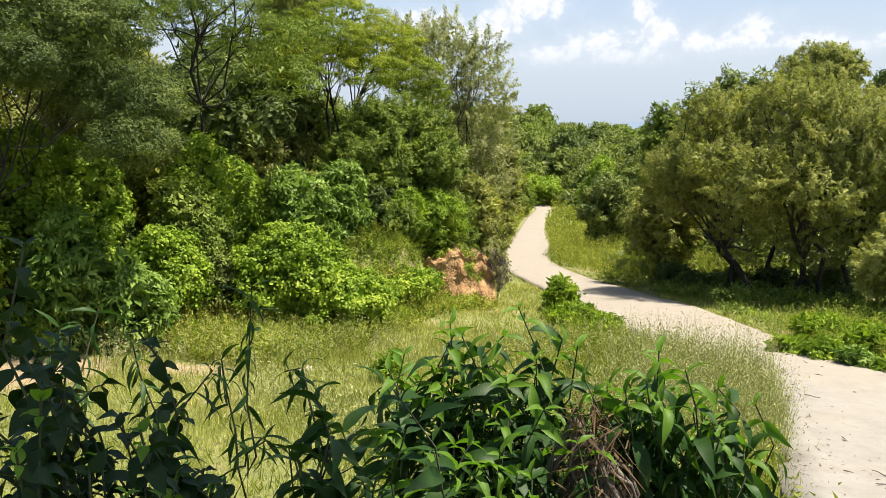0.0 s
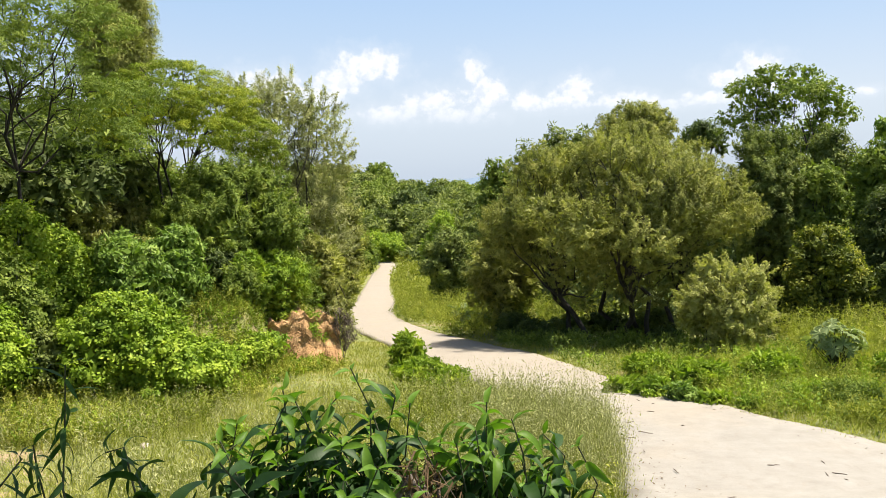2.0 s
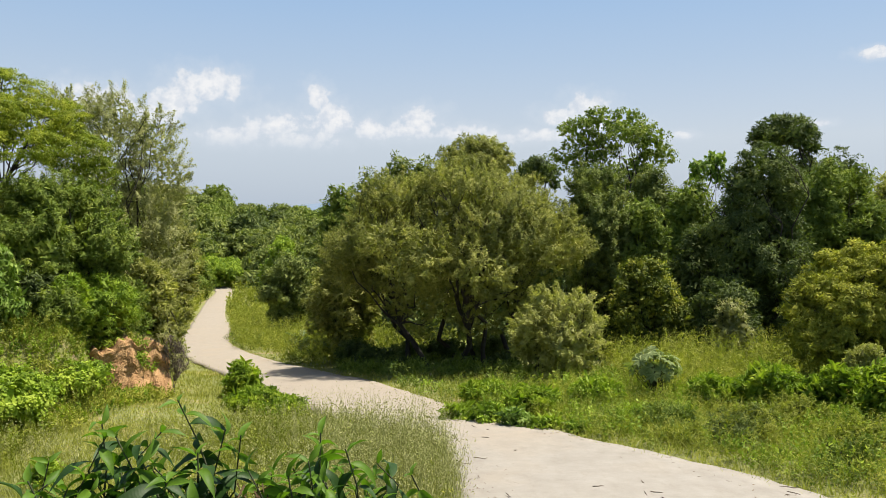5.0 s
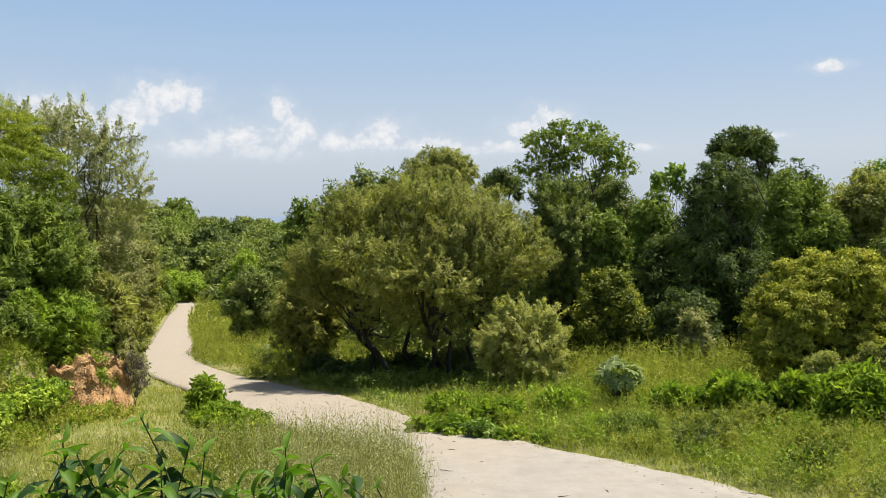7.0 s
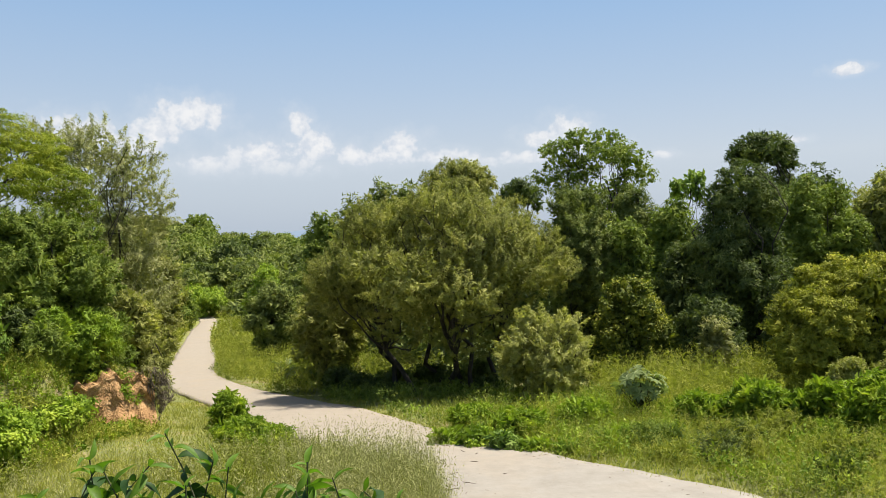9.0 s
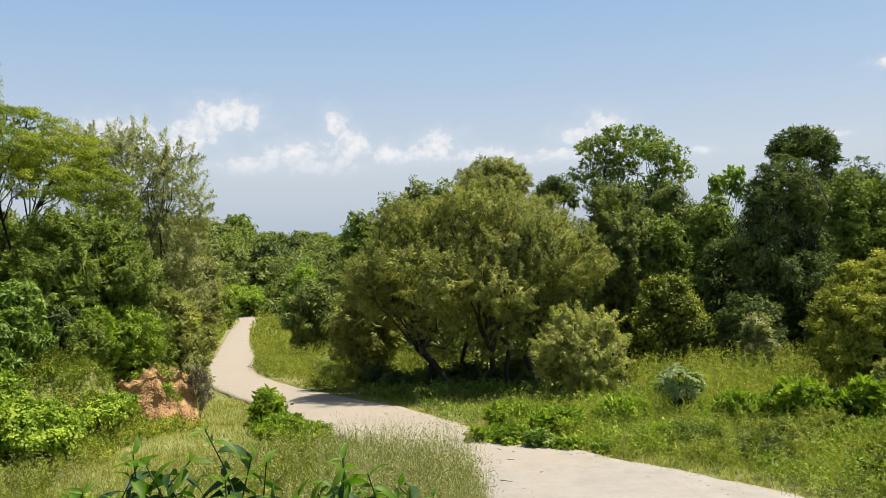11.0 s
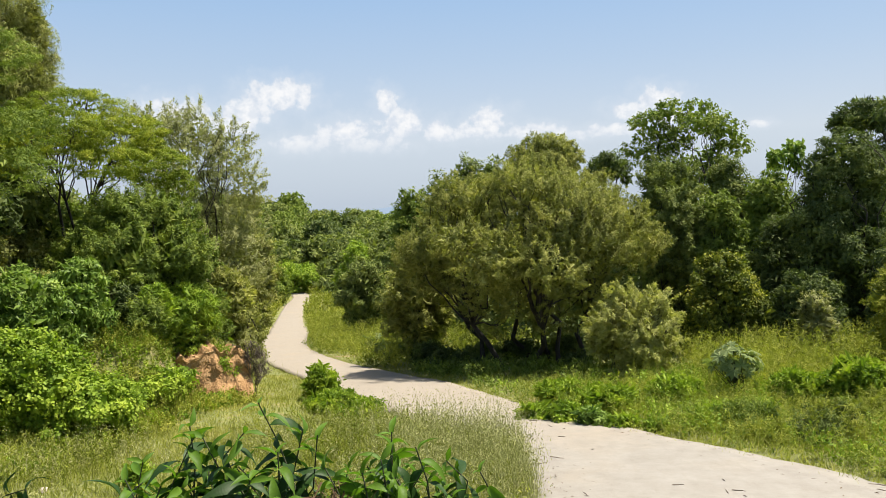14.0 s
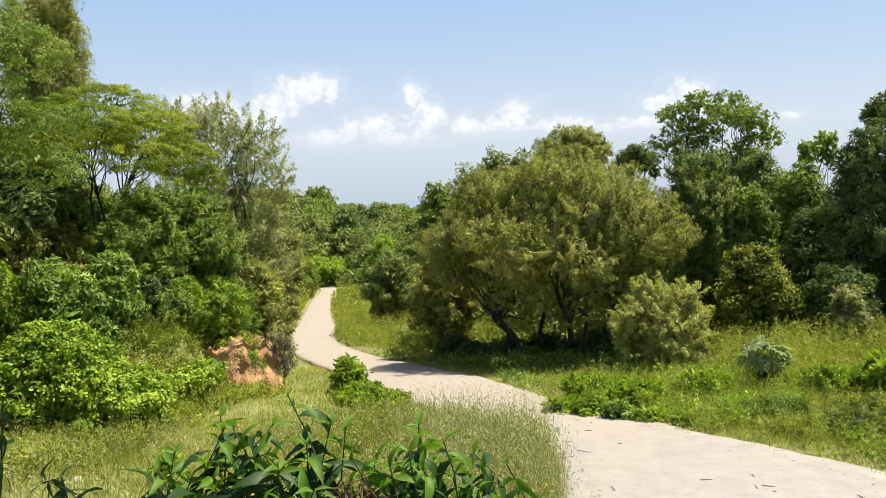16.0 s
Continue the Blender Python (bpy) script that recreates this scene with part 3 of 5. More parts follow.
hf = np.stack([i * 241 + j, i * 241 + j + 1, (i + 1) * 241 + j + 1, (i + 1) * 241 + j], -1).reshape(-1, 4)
tagged(new("backdrop", mesh_of("ridge", hv.reshape(-1, 3), hf, HAZED_RIDGE)), "line of far hills with blue haze in their colour", "hills", kind="structure")

# ---- the earth bank cut beside the track ----


def earth_bank(x, y, length, height, heading, seed):
    """A cut face of crumbling earth: hollowed, layered, ragged along its lip."""
    rng = np.random.default_rng(seed)
    nu, nv = 90, 60
    uu, vv = np.meshgrid(np.linspace(-1, 1, nu), np.linspace(0, 1, nv), indexing="ij")
    lip = height * (0.90 + 0.07 * np.sin(4 * uu[:, :1] + 0.6) + 0.04 * np.sin(11 * uu[:, :1]) + 0.03 * np.sin(29 * uu[:, :1]))
    zz = vv * lip
    out = 0.55 * (1 - vv) ** 1.2 - 0.35 * uu ** 2 + 0.15
    for k in range(26):
        cu, cv, r, a = rng.uniform(-1, 1), rng.uniform(0, 1), rng.uniform(0.08, 0.3), rng.normal(0, 0.055)
        out = out + a * np.exp(-((uu - cu) ** 2 + (vv - cv) ** 2) / r ** 2)
    lump = sum(np.sin(rng.uniform(3, 17) * uu + rng.uniform(3, 13) * vv + rng.uniform(0, 6.3)) * np.sin(rng.uniform(3, 12) * vv - rng.uniform(2, 9) * uu + rng.uniform(0, 6.3)) for _ in range(9)) / 3
    out += 0.04 * np.round(2.5 * lump) / 2.5 + 0.03 * lump + rng.normal(0, 0.006, uu.shape) + 0.05 * np.abs(np.sin(9 * uu + 2 * np.sin(5 * vv))) + 0.07 * smooth((vv - 0.88) / 0.08)
    c, s = math.cos(radians(heading)), math.sin(radians(heading))
    face = np.stack([uu * length / 2 * c + out * s, uu * length / 2 * s - out * c, zz - 0.2], -1)
    back = np.stack([uu[:, :1] * length / 2 * c - 1.2 * s, uu[:, :1] * length / 2 * s + 1.2 * c, lip - 0.25], -1)
    foot = np.stack([uu[:, :1] * length / 2 * c - 1.2 * s, uu[:, :1] * length / 2 * s + 1.2 * c, lip * 0 - 0.5], -1)
    v = np.concatenate([face, back, foot], 1)
    n2 = v.shape[1]
    i, j = np.meshgrid(np.arange(nu - 1), np.arange(n2 - 1), indexing="ij")
    f = np.stack([i * n2 + j, (i + 1) * n2 + j, (i + 1) * n2 + j + 1, i * n2 + j + 1], -1).reshape(-1, 4)
    ob = new("earth_bank", mesh_of("earth_bank", v.reshape(-1, 3), f, EARTH, False))
    ob.location = (x, y, float(ground(np.array([x]), np.array([y]))[0]))
    return tagged(ob, "eroded bank of bare reddish earth below the bushes", "bank", kind="structure")


earth_bank(-5.0, 20.45, 2.5, 1.6, 20.0, 3)
for name, label, mat, x, y, h, w, seed in (("grass_mound", "green mound of grass over the bank's lip", VINE, -5.6, 21.1, 2.2, 2.2, 131), ("grass_mound", "tuft of grass hanging over the bank", VINE, -5.95, 20.0, 1.6, 1.1, 134), ("grass_mound", "tuft of grass hanging over the bank", LUSH, -4.6, 20.75, 1.5, 0.9, 135), ("scrub_bush", "green scrub hanging over the earth bank", GREEN, -5.73, 22.64, 1.7, 1.74, 132), ("scrub_bush", "low scrub at the bank's side", GREEN, -6.0, 19.5, 1.1, 1.3, 133)):
    tree(name, label, "bush", seed, x, y, h, w, mat, bark=STEM, dome=True, low=0.0, count=8, stems=2, thick=0.02, length=0.10, leaf_width=0.03, puff=0.18, cover=0.8, shoot=0.3, lift=0.5, droop=0.3, sub=4)

# ---- trees on the slope beside the meadow ----
# crowns as masses: middle and half-size, in half-widths and heights of the tree
FORKED = [(0.0, 0.0, 0.86, 0.62, 0.10), (-0.45, 0.2, 0.74, 0.40, 0.08), (0.50, -0.1, 0.76, 0.42, 0.07), (0.62, 0.2, 0.60, 0.34, 0.06), (-0.62, -0.2, 0.58, 0.34, 0.06), (0.15, 0.5, 0.66, 0.42, 0.07),
          (0.25, -0.5, 0.68, 0.40, 0.06), (-0.2, -0.4, 0.80, 0.36, 0.08), (0.75, 0.0, 0.50, 0.24, 0.05), (-0.8, 0.3, 0.46, 0.2, 0.05)]
ARCHED = [(-0.05, 0.0, 0.86, 0.50, 0.117), (-0.50, 0.1, 0.80, 0.36, 0.099), (0.38, 0.0, 0.76, 0.42, 0.107), (0.66, 0.0, 0.62, 0.30, 0.090), (0.80, 0.1, 0.52, 0.20, 0.073), (-0.70, 0.0, 0.68, 0.28, 0.090), (0.1, 0.5, 0.74, 0.42, 0.090),
          (0.0, -0.5, 0.76, 0.44, 0.099), (-0.45, -0.4, 0.64, 0.36, 0.073), (-0.86, 0.1, 0.52, 0.20, 0.073), (0.45, -0.45, 0.62, 0.34, 0.073)]
WISPY = [(-0.10, 0.0, 0.74, 0.55, 0.20), (-0.45, 0.0, 0.86, 0.30, 0.12), (0.10, 0.1, 0.88, 0.26, 0.10), (0.48, 0.0, 0.78, 0.34, 0.12), (0.70, 0.0, 0.66, 0.28, 0.10), (-0.25, 0.2, 0.52, 0.66, 0.16), (0.45, 0.1, 0.52, 0.48, 0.14),
         (0.20, -0.2, 0.34, 0.70, 0.18), (-0.5, 0.1, 0.30, 0.5, 0.18), (0.66, 0.0, 0.40, 0.30, 0.14)]
tree("acacia_tree", "tall feathery acacia with a forked dark trunk", "tree", 11, -10.0, 15.9, 8.3, 7.2, GREEN, lobes=FORKED, low=0.42, stems=1, thick=0.085, length=0.058, leaf_width=0.022, puff=0.24, cover=0.40, crowd=1.1,
     flat=0.42, lift=0.1, spread=0.22, sub=16, fill=0.12, crook=0.3)
# this acacia's shade is put into its colour by the dark leaves
tree("acacia_tree", "acacia at the meadow's edge, its shade put into dark leaves", "tree", 12, -9.7, 11.0, 6.3, 5.6, DARK, lobes=FORKED, low=0.34, stems=1, thick=0.07, length=0.055, leaf_width=0.021, puff=0.22, cover=0.62, crowd=1.6, flat=0.6, lift=0.1, sub=14, fill=0.6, crook=0.3)
tree("acacia_tree", "spreading acacia with a yellow-green domed crown", "tree", 13, -8.95, 23.6, 6.1, 6.2, LIME, lobes=ARCHED, low=0.44, stems=3, thick=0.075, length=0.062, leaf_width=0.024, puff=0.27, cover=0.6, crowd=1.5,
     flat=0.42, lift=0.25, spread=0.17, sub=12, fill=0.15, crook=0.35)
tree("tall_shrub", "tall wispy grey-green shrub tree with upright shoots", "tree", 14, -7.3, 29.17, 9.6, 5.6, GREY, lobes=WISPY, low=0.08, stems=4, thick=0.07, length=0.072, leaf_width=0.026, puff=0.32, cover=0.5, crowd=1.15,
     shoot=0.85, lift=0.6, spread=0.2, sub=10, fill=0.35)
tree("bushy_tree", "dense green bushy tree with upright sprays", "tree", 15, -6.92, 21.95, 3.75, 4.6, GREEN, dome=True, low=0.02, count=12, stems=3, thick=0.08, length=0.085, leaf_width=0.036, puff=0.26, cover=0.75, shoot=0.6, lift=0.6)
tree("bush", "green bush leaning over the track", "bush", 16, -6.54, 34.39, 7.2, 3.0, OLIVE, dome=True, low=0.03, count=8, stems=3, thick=0.05, length=0.16, leaf_width=0.065, puff=0.4, cover=0.8, shoot=0.5, lift=0.6)
tree("bush", "olive bush above the earth bank", "bush", 17, -5.55, 26.45, 3.5, 2.5, OLIVE, dome=True, low=0.03, count=7, stems=3, thick=0.05, length=0.12, leaf_width=0.045, puff=0.3, cover=0.8, shoot=0.5, lift=0.5)
tree("bush", "green bush over the lip of the earth bank", "bush", 23, -5.75, 22.9, 2.3, 2.2, GREEN, dome=True, low=0.03, count=7, stems=3, thick=0.05, length=0.10, leaf_width=0.042, puff=0.24, cover=0.8, shoot=0.4, lift=0.5)
tree("dry_shrub", "bare greyish twiggy shrub beside the earth bank", "shrub", 18, -3.95, 21.2, 1.9, 1.35, STRAW, bark=TWIG, low=0.05, count=5, stems=9, thick=0.009, length=0.07, leaf_width=0.012, puff=0.2, cover=0.16, crowd=1.2, shoot=0.6, lift=0.6, spread=0.32, sub=22, fill=0, crook=0.4)
tree("tall_tree", "tall tree with drooping leaves behind the acacias", "tree", 19, -13.6, 30.2, 12.3, 3.4, OLIVE, low=0.3, count=8, stems=1, thick=0.13, length=0.13, leaf_width=0.028, puff=0.42, cover=0.5, flat=1.3, lift=-0.3, droop=0.9)
tree("bush", "dark leafy bush low on the overgrown slope", "bush", 22, -6.9, 20.3, 1.5, 2.6, DARK, dome=True, low=0.0, count=7, stems=3, thick=0.04, length=0.09, leaf_width=0.045, puff=0.2, cover=0.8)

# leafy climbers and scrub that cover the slope
SCRUB = (("creeper_mound", "bright green mound of leafy creeper", VINE, -7.02, 15.2, 2.15, 2.9, 31), ("creeper_mound", "bright green creeper spilling down the slope", VINE, -6.0, 15.6, 1.15, 2.9, 32),
         ("lantana_bush", "rank bush with drooping pale-edged leaves", BROAD, -7.9, 17.5, 2.6, 2.2, 33), ("lantana_bush", "rank bush with drooping pale-edged leaves", BROAD, -7.3, 18.7, 2.0, 1.8, 34),
         ("creeper_mound", "green creeper over a fallen bush", VINE, -8.7, 13.4, 2.0, 1.9, 35), ("scrub_bush", "shaded scrub bush under the trees", GREEN, -9.0, 14.6, 2.7, 2.0, 36),
         ("scrub_bush", "sunlit yellowish scrub bush behind the trunk", GOLD, -10.2, 15.6, 3.2, 1.9, 37), ("creeper_mound", "bright creeper climbing the slope", VINE, -9.1, 16.9, 2.9, 1.9, 38),
         ("scrub_bush", "low green scrub at the slope's foot", VINE, -5.3, 18.0, 0.55, 2.2, 39), ("scrub_bush", "low scrub at the slope's foot", FOREST, -8.5, 14.4, 1.6, 1.6, 40),
         ("scrub_bush", "dry yellowish scrub on the slope", GOLD, -10.2, 12.3, 2.3, 1.5, 41), ("lantana_bush", "green bush at the meadow's edge", BROAD, -8.1, 11.4, 1.7, 1.5, 42), ("lantana_bush", "rank green bush at the meadow's edge", BROAD, -8.9, 10.9, 2.4, 1.5, 43),
         ("scrub_bush", "sunlit yellow-green scrub on the slope", LUSH, -10.4, 11.7, 3.2, 2.0, 44), ("scrub_bush", "bright scrub under the acacias", VINE, -10.0, 12.8, 3.1, 1.9, 45), ("creeper_mound", "bright creeper over scrub on the slope", LUSH, -10.2, 9.9, 2.9, 1.9, 46), ("creeper_mound", "bright creeper high on the slope", LUSH, -9.3, 15.6, 3.3, 1.9, 47))
for name, label, mat, x, y, h, w, seed in SCRUB:
    hang = mat is BROAD
    tree(name, label, "bush", seed, x, y, h, w, mat, bark=STEM, dome=True, low=0.0, count=9, stems=3, thick=0.025, length=0.12 if hang else 0.068, leaf_width=0.042 if hang else 0.05, ovate="rhomb", puff=0.19, cover=0.75, fill=0.6, lift=0.2, droop=0.8 if hang else 0.3, sub=5)
# small scrub that fills the slope between the larger bushes
rng = np.random.default_rng(160)
for k in range(34):
    y = rng.uniform(10.5, 25)
    x = float(np.interp(y, TOE_Y, TOE_X)) - rng.uniform(0.4, 7.0)
    h = rng.uniform(0.6, 1.2)
    tree("scrub_bush", "small leafy scrub bush on the overgrown slope", "bush", 161 + k, x, y, h, h * rng.uniform(1.2, 1.9), (VINE, GREEN, BROAD, OLIVE, DARK)[k % 5], bark=STEM, dome=True, low=0.0, count=5, stems=2, thick=0.018, length=0.10, leaf_width=0.05, ovate="rhomb",
         puff=0.2, cover=0.55, fill=0.5, lift=0.4, droop=0.2, sub=3, group="scrub on the slope")
# a thicket that closes the top of the slope
for k, (x, y, h, w) in enumerate(((-12.5, 12.2, 2.4, 3.6), (-15.0, 12.5, 3.0, 4.5), (-11.2, 20.5, 2.6, 4.0), (-13.2, 18, 2.8, 4.0), (-10.2, 25.5, 2.6, 4.0), (-12, 24, 3.2, 4.5), (-15, 27, 3.8, 5.5), (-17, 20, 3.4, 5.0), (-19, 24, 4.2, 6.0), (-13.5, 31, 4.5, 6.0), (-20, 30, 4.5, 6.5), (-16, 15.5, 3.0, 4.5), (-21, 16, 4.0, 5.5), (-14, 38, 5.5, 7.0),
                                  (-13, 46, 5.5, 7.0), (-14.5, 56, 5.5, 7.0), (-17, 68, 5.5, 7.5), (-18, 82, 5.5, 8.0), (-24, 38, 5.0, 7.0), (-20, 48, 5.0, 7.0), (-19, 98, 5.5, 8.0), (-24, 22, 5.0, 6.5), (-10.5, 40, 4.2, 4.5), (-11.5, 51, 4.0, 4.5))):
    d = math.hypot(x, y)
    tree("thicket_bush", "tangled green bush on the overgrown slope", "bush", 140 + k, x, y, h, w, (GREEN, FOREST, DARK, OLIVE)[k % 4], dome=True, low=0.0, count=9, stems=2, thick=0.05, length=0.0072 * d, leaf_width=0.0034 * d, puff=0.3 + 0.004 * d, cover=0.6, fill=0.5,
         shoot=0.4, sub=3, group="bushes on the slope")
# undergrowth that fills the thicket across the track
for k, (x, y, h, w) in enumerate(((10.5, 34, 2.6, 4.0), (5.0, 35, 1.6, 4.0), (7.8, 35.5, 1.6, 4.0), (6.4, 37.5, 2.2, 4.0), (4.6, 43.5, 3.6, 4.5), (7.2, 44, 3.8, 4.5), (9.8, 43.5, 4.0, 4.5), (6.0, 48.5, 4.2, 5.5), (12.5, 31.5, 3.2, 4.5), (15.5, 29.5, 3.2, 4.5), (18.5, 27.5, 3.0, 4.5), (21.5, 24, 3.0, 5.0), (25, 22, 3.2, 5.0),
                                  (9.5, 39.5, 4.0, 5.5), (14, 38, 4.5, 5.5), (18.5, 35, 4.5, 5.5), (24, 31, 4.5, 6.0), (28, 28, 4.5, 6.0), (4, 52, 4.0, 6.0),
                                  (1.5, 72, 4.5, 7.0), (-6, 100, 2.6, 7.0), (8, 64, 5.0, 7.0), (15, 52, 6.0, 7.0), (22, 44, 6.0, 7.0), (31, 36, 6.0, 7.0), (-8.5, 107, 2.4, 6.0), (-3.5, 112, 3.0, 7.0), (-13.0, 119, 3.0, 8.0), (-20, 112, 3.0, 8.0), (26, 33.5, 6.0, 6.0), (29.5, 31, 6.0, 6.0), (21, 39, 6.5, 6.0), (33, 35, 6.5, 7.0), (8, 84, 6.0, 9.0), (18, 74, 7.0, 9.0))):
    d = math.hypot(x, y)
    tree("thicket_bush", "dense green bush in the thicket's undergrowth", "bush", 240 + k, x, y, h, w, (DARK, FOREST, DARK, FOREST)[k % 4], dome=True, low=0.0, count=9, stems=2, thick=0.05, length=0.0075 * d, leaf_width=0.0036 * d, puff=0.3 + 0.004 * d, cover=0.6, fill=0.5,
         sub=3, group="bushes of the thicket")

# ---- the thicket across the track ----
BROKEN = [(-0.62, 0.0, 0.78, 0.34, 0.13), (0.0, 0.0, 0.84, 0.34, 0.14), (0.55, 0.1, 0.86, 0.34, 0.12), (-0.2, 0.2, 0.64, 0.6, 0.14), (0.35, -0.2, 0.62, 0.55, 0.16), (-0.72, 0.0, 0.62, 0.26, 0.08), (0.0, 0.0, 0.42, 0.75, 0.2)]
AIRY = [(-0.62, 0.0, 0.88, 0.24, 0.055), (-0.22, 0.1, 0.94, 0.24, 0.05), (0.16, 0.0, 0.92, 0.26, 0.06), (0.55, 0.0, 0.86, 0.26, 0.055), (0.80, 0.1, 0.80, 0.18, 0.04), (0.48, 0.2, 0.76, 0.32, 0.05), (-0.74, 0.0, 0.78, 0.22, 0.05), (-0.25, 0.1, 0.82, 0.32, 0.055),
        (0.0, -0.4, 0.87, 0.26, 0.05), (0.1, 0.4, 0.70, 0.36, 0.06), (-0.4, -0.2, 0.70, 0.28, 0.06), (0.3, 0.0, 0.64, 0.3, 0.06)]
PLUME = [(0.05, 0.0, 0.86, 0.46, 0.12), (-0.35, 0.0, 0.78, 0.36, 0.10), (0.45, 0.0, 0.76, 0.40, 0.12), (0.0, 0.2, 0.66, 0.66, 0.12), (-0.45, -0.1, 0.56, 0.46, 0.12), (0.52, 0.0, 0.54, 0.46, 0.13), (0.0, -0.2, 0.42, 0.78, 0.14), (-0.4, 0.0, 0.26, 0.55, 0.14),
         (0.45, 0.0, 0.24, 0.55, 0.14), (0.0, 0.1, 0.14, 0.8, 0.13)]
ROUND = [(0.0, 0.0, 0.87, 0.74, 0.11), (-0.45, 0.0, 0.85, 0.50, 0.09), (0.45, 0.0, 0.85, 0.50, 0.09), (0.0, 0.45, 0.85, 0.50, 0.09), (0.0, -0.45, 0.85, 0.50, 0.09), (0.0, 0.0, 0.70, 0.66, 0.12), (0.1, 0.0, 0.52, 0.6, 0.14)]
PARASOL = [(0.0, 0.0, 0.93, 0.62, 0.05), (-0.55, 0.0, 0.90, 0.40, 0.04), (0.55, 0.1, 0.895, 0.40, 0.045), (0.1, -0.5, 0.90, 0.42, 0.045), (0.0, 0.5, 0.91, 0.42, 0.045), (0.78, 0.0, 0.86, 0.2, 0.03), (-0.78, 0.1, 0.87, 0.2, 0.03)]
tree("acacia_tree", "wide many-stemmed olive-green acacia beside the track", "tree", 51, 4.30, 26.75, 6.75, 9.3, OLIVE, dome=True, feet=1.3, low=0.27, count=18, stems=7, thick=0.10, length=0.078, leaf_width=0.030, puff=0.27, cover=0.66, crowd=1.4,
     shoot=0.8, lift=0.7, spread=0.27, sub=16, fill=0.45, crook=0.5)
tree("acacia_tree", "yellowish acacia beside the wide one", "tree", 52, 0.75, 31.4, 4.5, 3.2, OLIVE, dome=True, low=0.05, count=9, stems=3, thick=0.07, length=0.14, leaf_width=0.05, puff=0.34, cover=0.7, shoot=0.5, lift=0.5, spread=0.2, sub=10)
tree("acacia_tree", "acacia with a rounded top behind the wide one", "tree", 53, 6.48, 35.34, 9.9, 3.7, OLIVE, lobes=ROUND, low=0.4, stems=2, thick=0.1, length=0.11, leaf_width=0.045, puff=0.26, cover=0.8, shoot=0.3, lift=0.5)
tree("thorn_bush", "pale feathery thorn bush in front of the acacia", "bush", 54, 6.21, 21.3, 2.75, 2.9, PALE, dome=True, low=0.04, count=9, stems=4, thick=0.05, length=0.075, leaf_width=0.028, puff=0.23, cover=0.65, shoot=0.75, lift=0.35, sub=14)
tree("broadleaf_tree", "tall airy broadleaf tree over the thicket", "tree", 55, 14.33, 39.42, 12.2, 6.6, GREEN, lobes=AIRY, low=0.5, stems=3, thick=0.11, length=0.14, leaf_width=0.075, ovate="rhomb", puff=0.3, cover=0.6, crowd=1.15, flat=0.7, lift=0.2, sub=8, fill=0.35)
tree("acacia_tree", "dense dark acacia in the thicket", "tree", 56, 10.93, 32.13, 8.25, 3.6, FOREST, dome=True, low=0.05, count=10, stems=3, thick=0.09, length=0.105, leaf_width=0.042, puff=0.3, cover=0.72, shoot=0.7, lift=0.7, fill=0.7)
tree("broadleaf_tree", "mid-green broadleaf tree in the thicket", "tree", 63, 12.35, 31.2, 6.5, 2.6, GREEN, lobes=PLUME, low=0.05, stems=2, thick=0.08, length=0.16, leaf_width=0.08, puff=0.34, cover=0.75, flat=0.7)
tree("bush", "yellowish broadleaf bush at the thicket's edge", "bush", 57, 10.57, 25.87, 3.75, 3.0, TIPPED, dome=True, low=0.04, count=9, stems=3, thick=0.05, length=0.11, leaf_width=0.055, ovate="rhomb", puff=0.27, cover=0.7, flat=0.7, lift=0.3)
tree("papaya_tree", "slender tree with a round tuft of broad leaves", "tree", 58, 19.7, 40.4, 10.05, 2.3, BROAD, low=0.84, count=4, stems=1, thick=0.07, length=0.26, leaf_width=0.14, puff=0.42, cover=0.9, crowd=1.2, lift=0.0, ovate=True, droop=0.8, fill=0.3)
tree("umbrella_tree", "small dark umbrella-crowned tree behind the acacia", "tree", 64, 11.63, 44.44, 10.1, 2.6, DARK, lobes=PARASOL, low=0.72, stems=1, thick=0.09, length=0.2, leaf_width=0.08, puff=0.36, cover=0.9)
tree("broadleaf_tree", "green broadleaf tree among the dark ones", "tree", 65, 15.58, 33.5, 7.65, 2.7, GREEN, lobes=PLUME, low=0.05, stems=2, thick=0.09, length=0.18, leaf_width=0.09, puff=0.36, cover=0.75)
tree("tall_tree", "tall dark tree with drooping sprays", "tree", 59, 15.12, 27.01, 7.9, 3.9, DARK, lobes=PLUME, low=0.04, stems=2, thick=0.12, length=0.125, leaf_width=0.05, puff=0.31, cover=0.66, crowd=1.3, flat=0.8, lift=0.1, droop=0.4)
tree("umbrella_tree", "tree with a flat dark umbrella crown above the thicket", "tree", 60, 18.89, 31.77, 9.9, 3.0, DARK, lobes=PARASOL, low=0.74, stems=1, thick=0.1, length=0.17, leaf_width=0.06, puff=0.3, cover=0.9)
tree("thorn_bush", "large golden-green thorn bush in full sun", "bush", 61, 13.4, 18.4, 3.75, 4.6, GOLD, dome=True, low=0.02, count=13, stems=4, thick=0.06, length=0.085, leaf_width=0.034, puff=0.25, cover=0.72, flat=0.5, shoot=0.25, lift=0.3)
tree("scrub_bush", "grey-green scrub bush in the thicket's shade", "bush", 114, 12.09, 22.96, 2.3, 1.3, GREY, dome=True, bark=STEM, low=0.0, count=8, stems=3, thick=0.03, length=0.11, leaf_width=0.04, puff=0.24, cover=0.7, shoot=0.5)
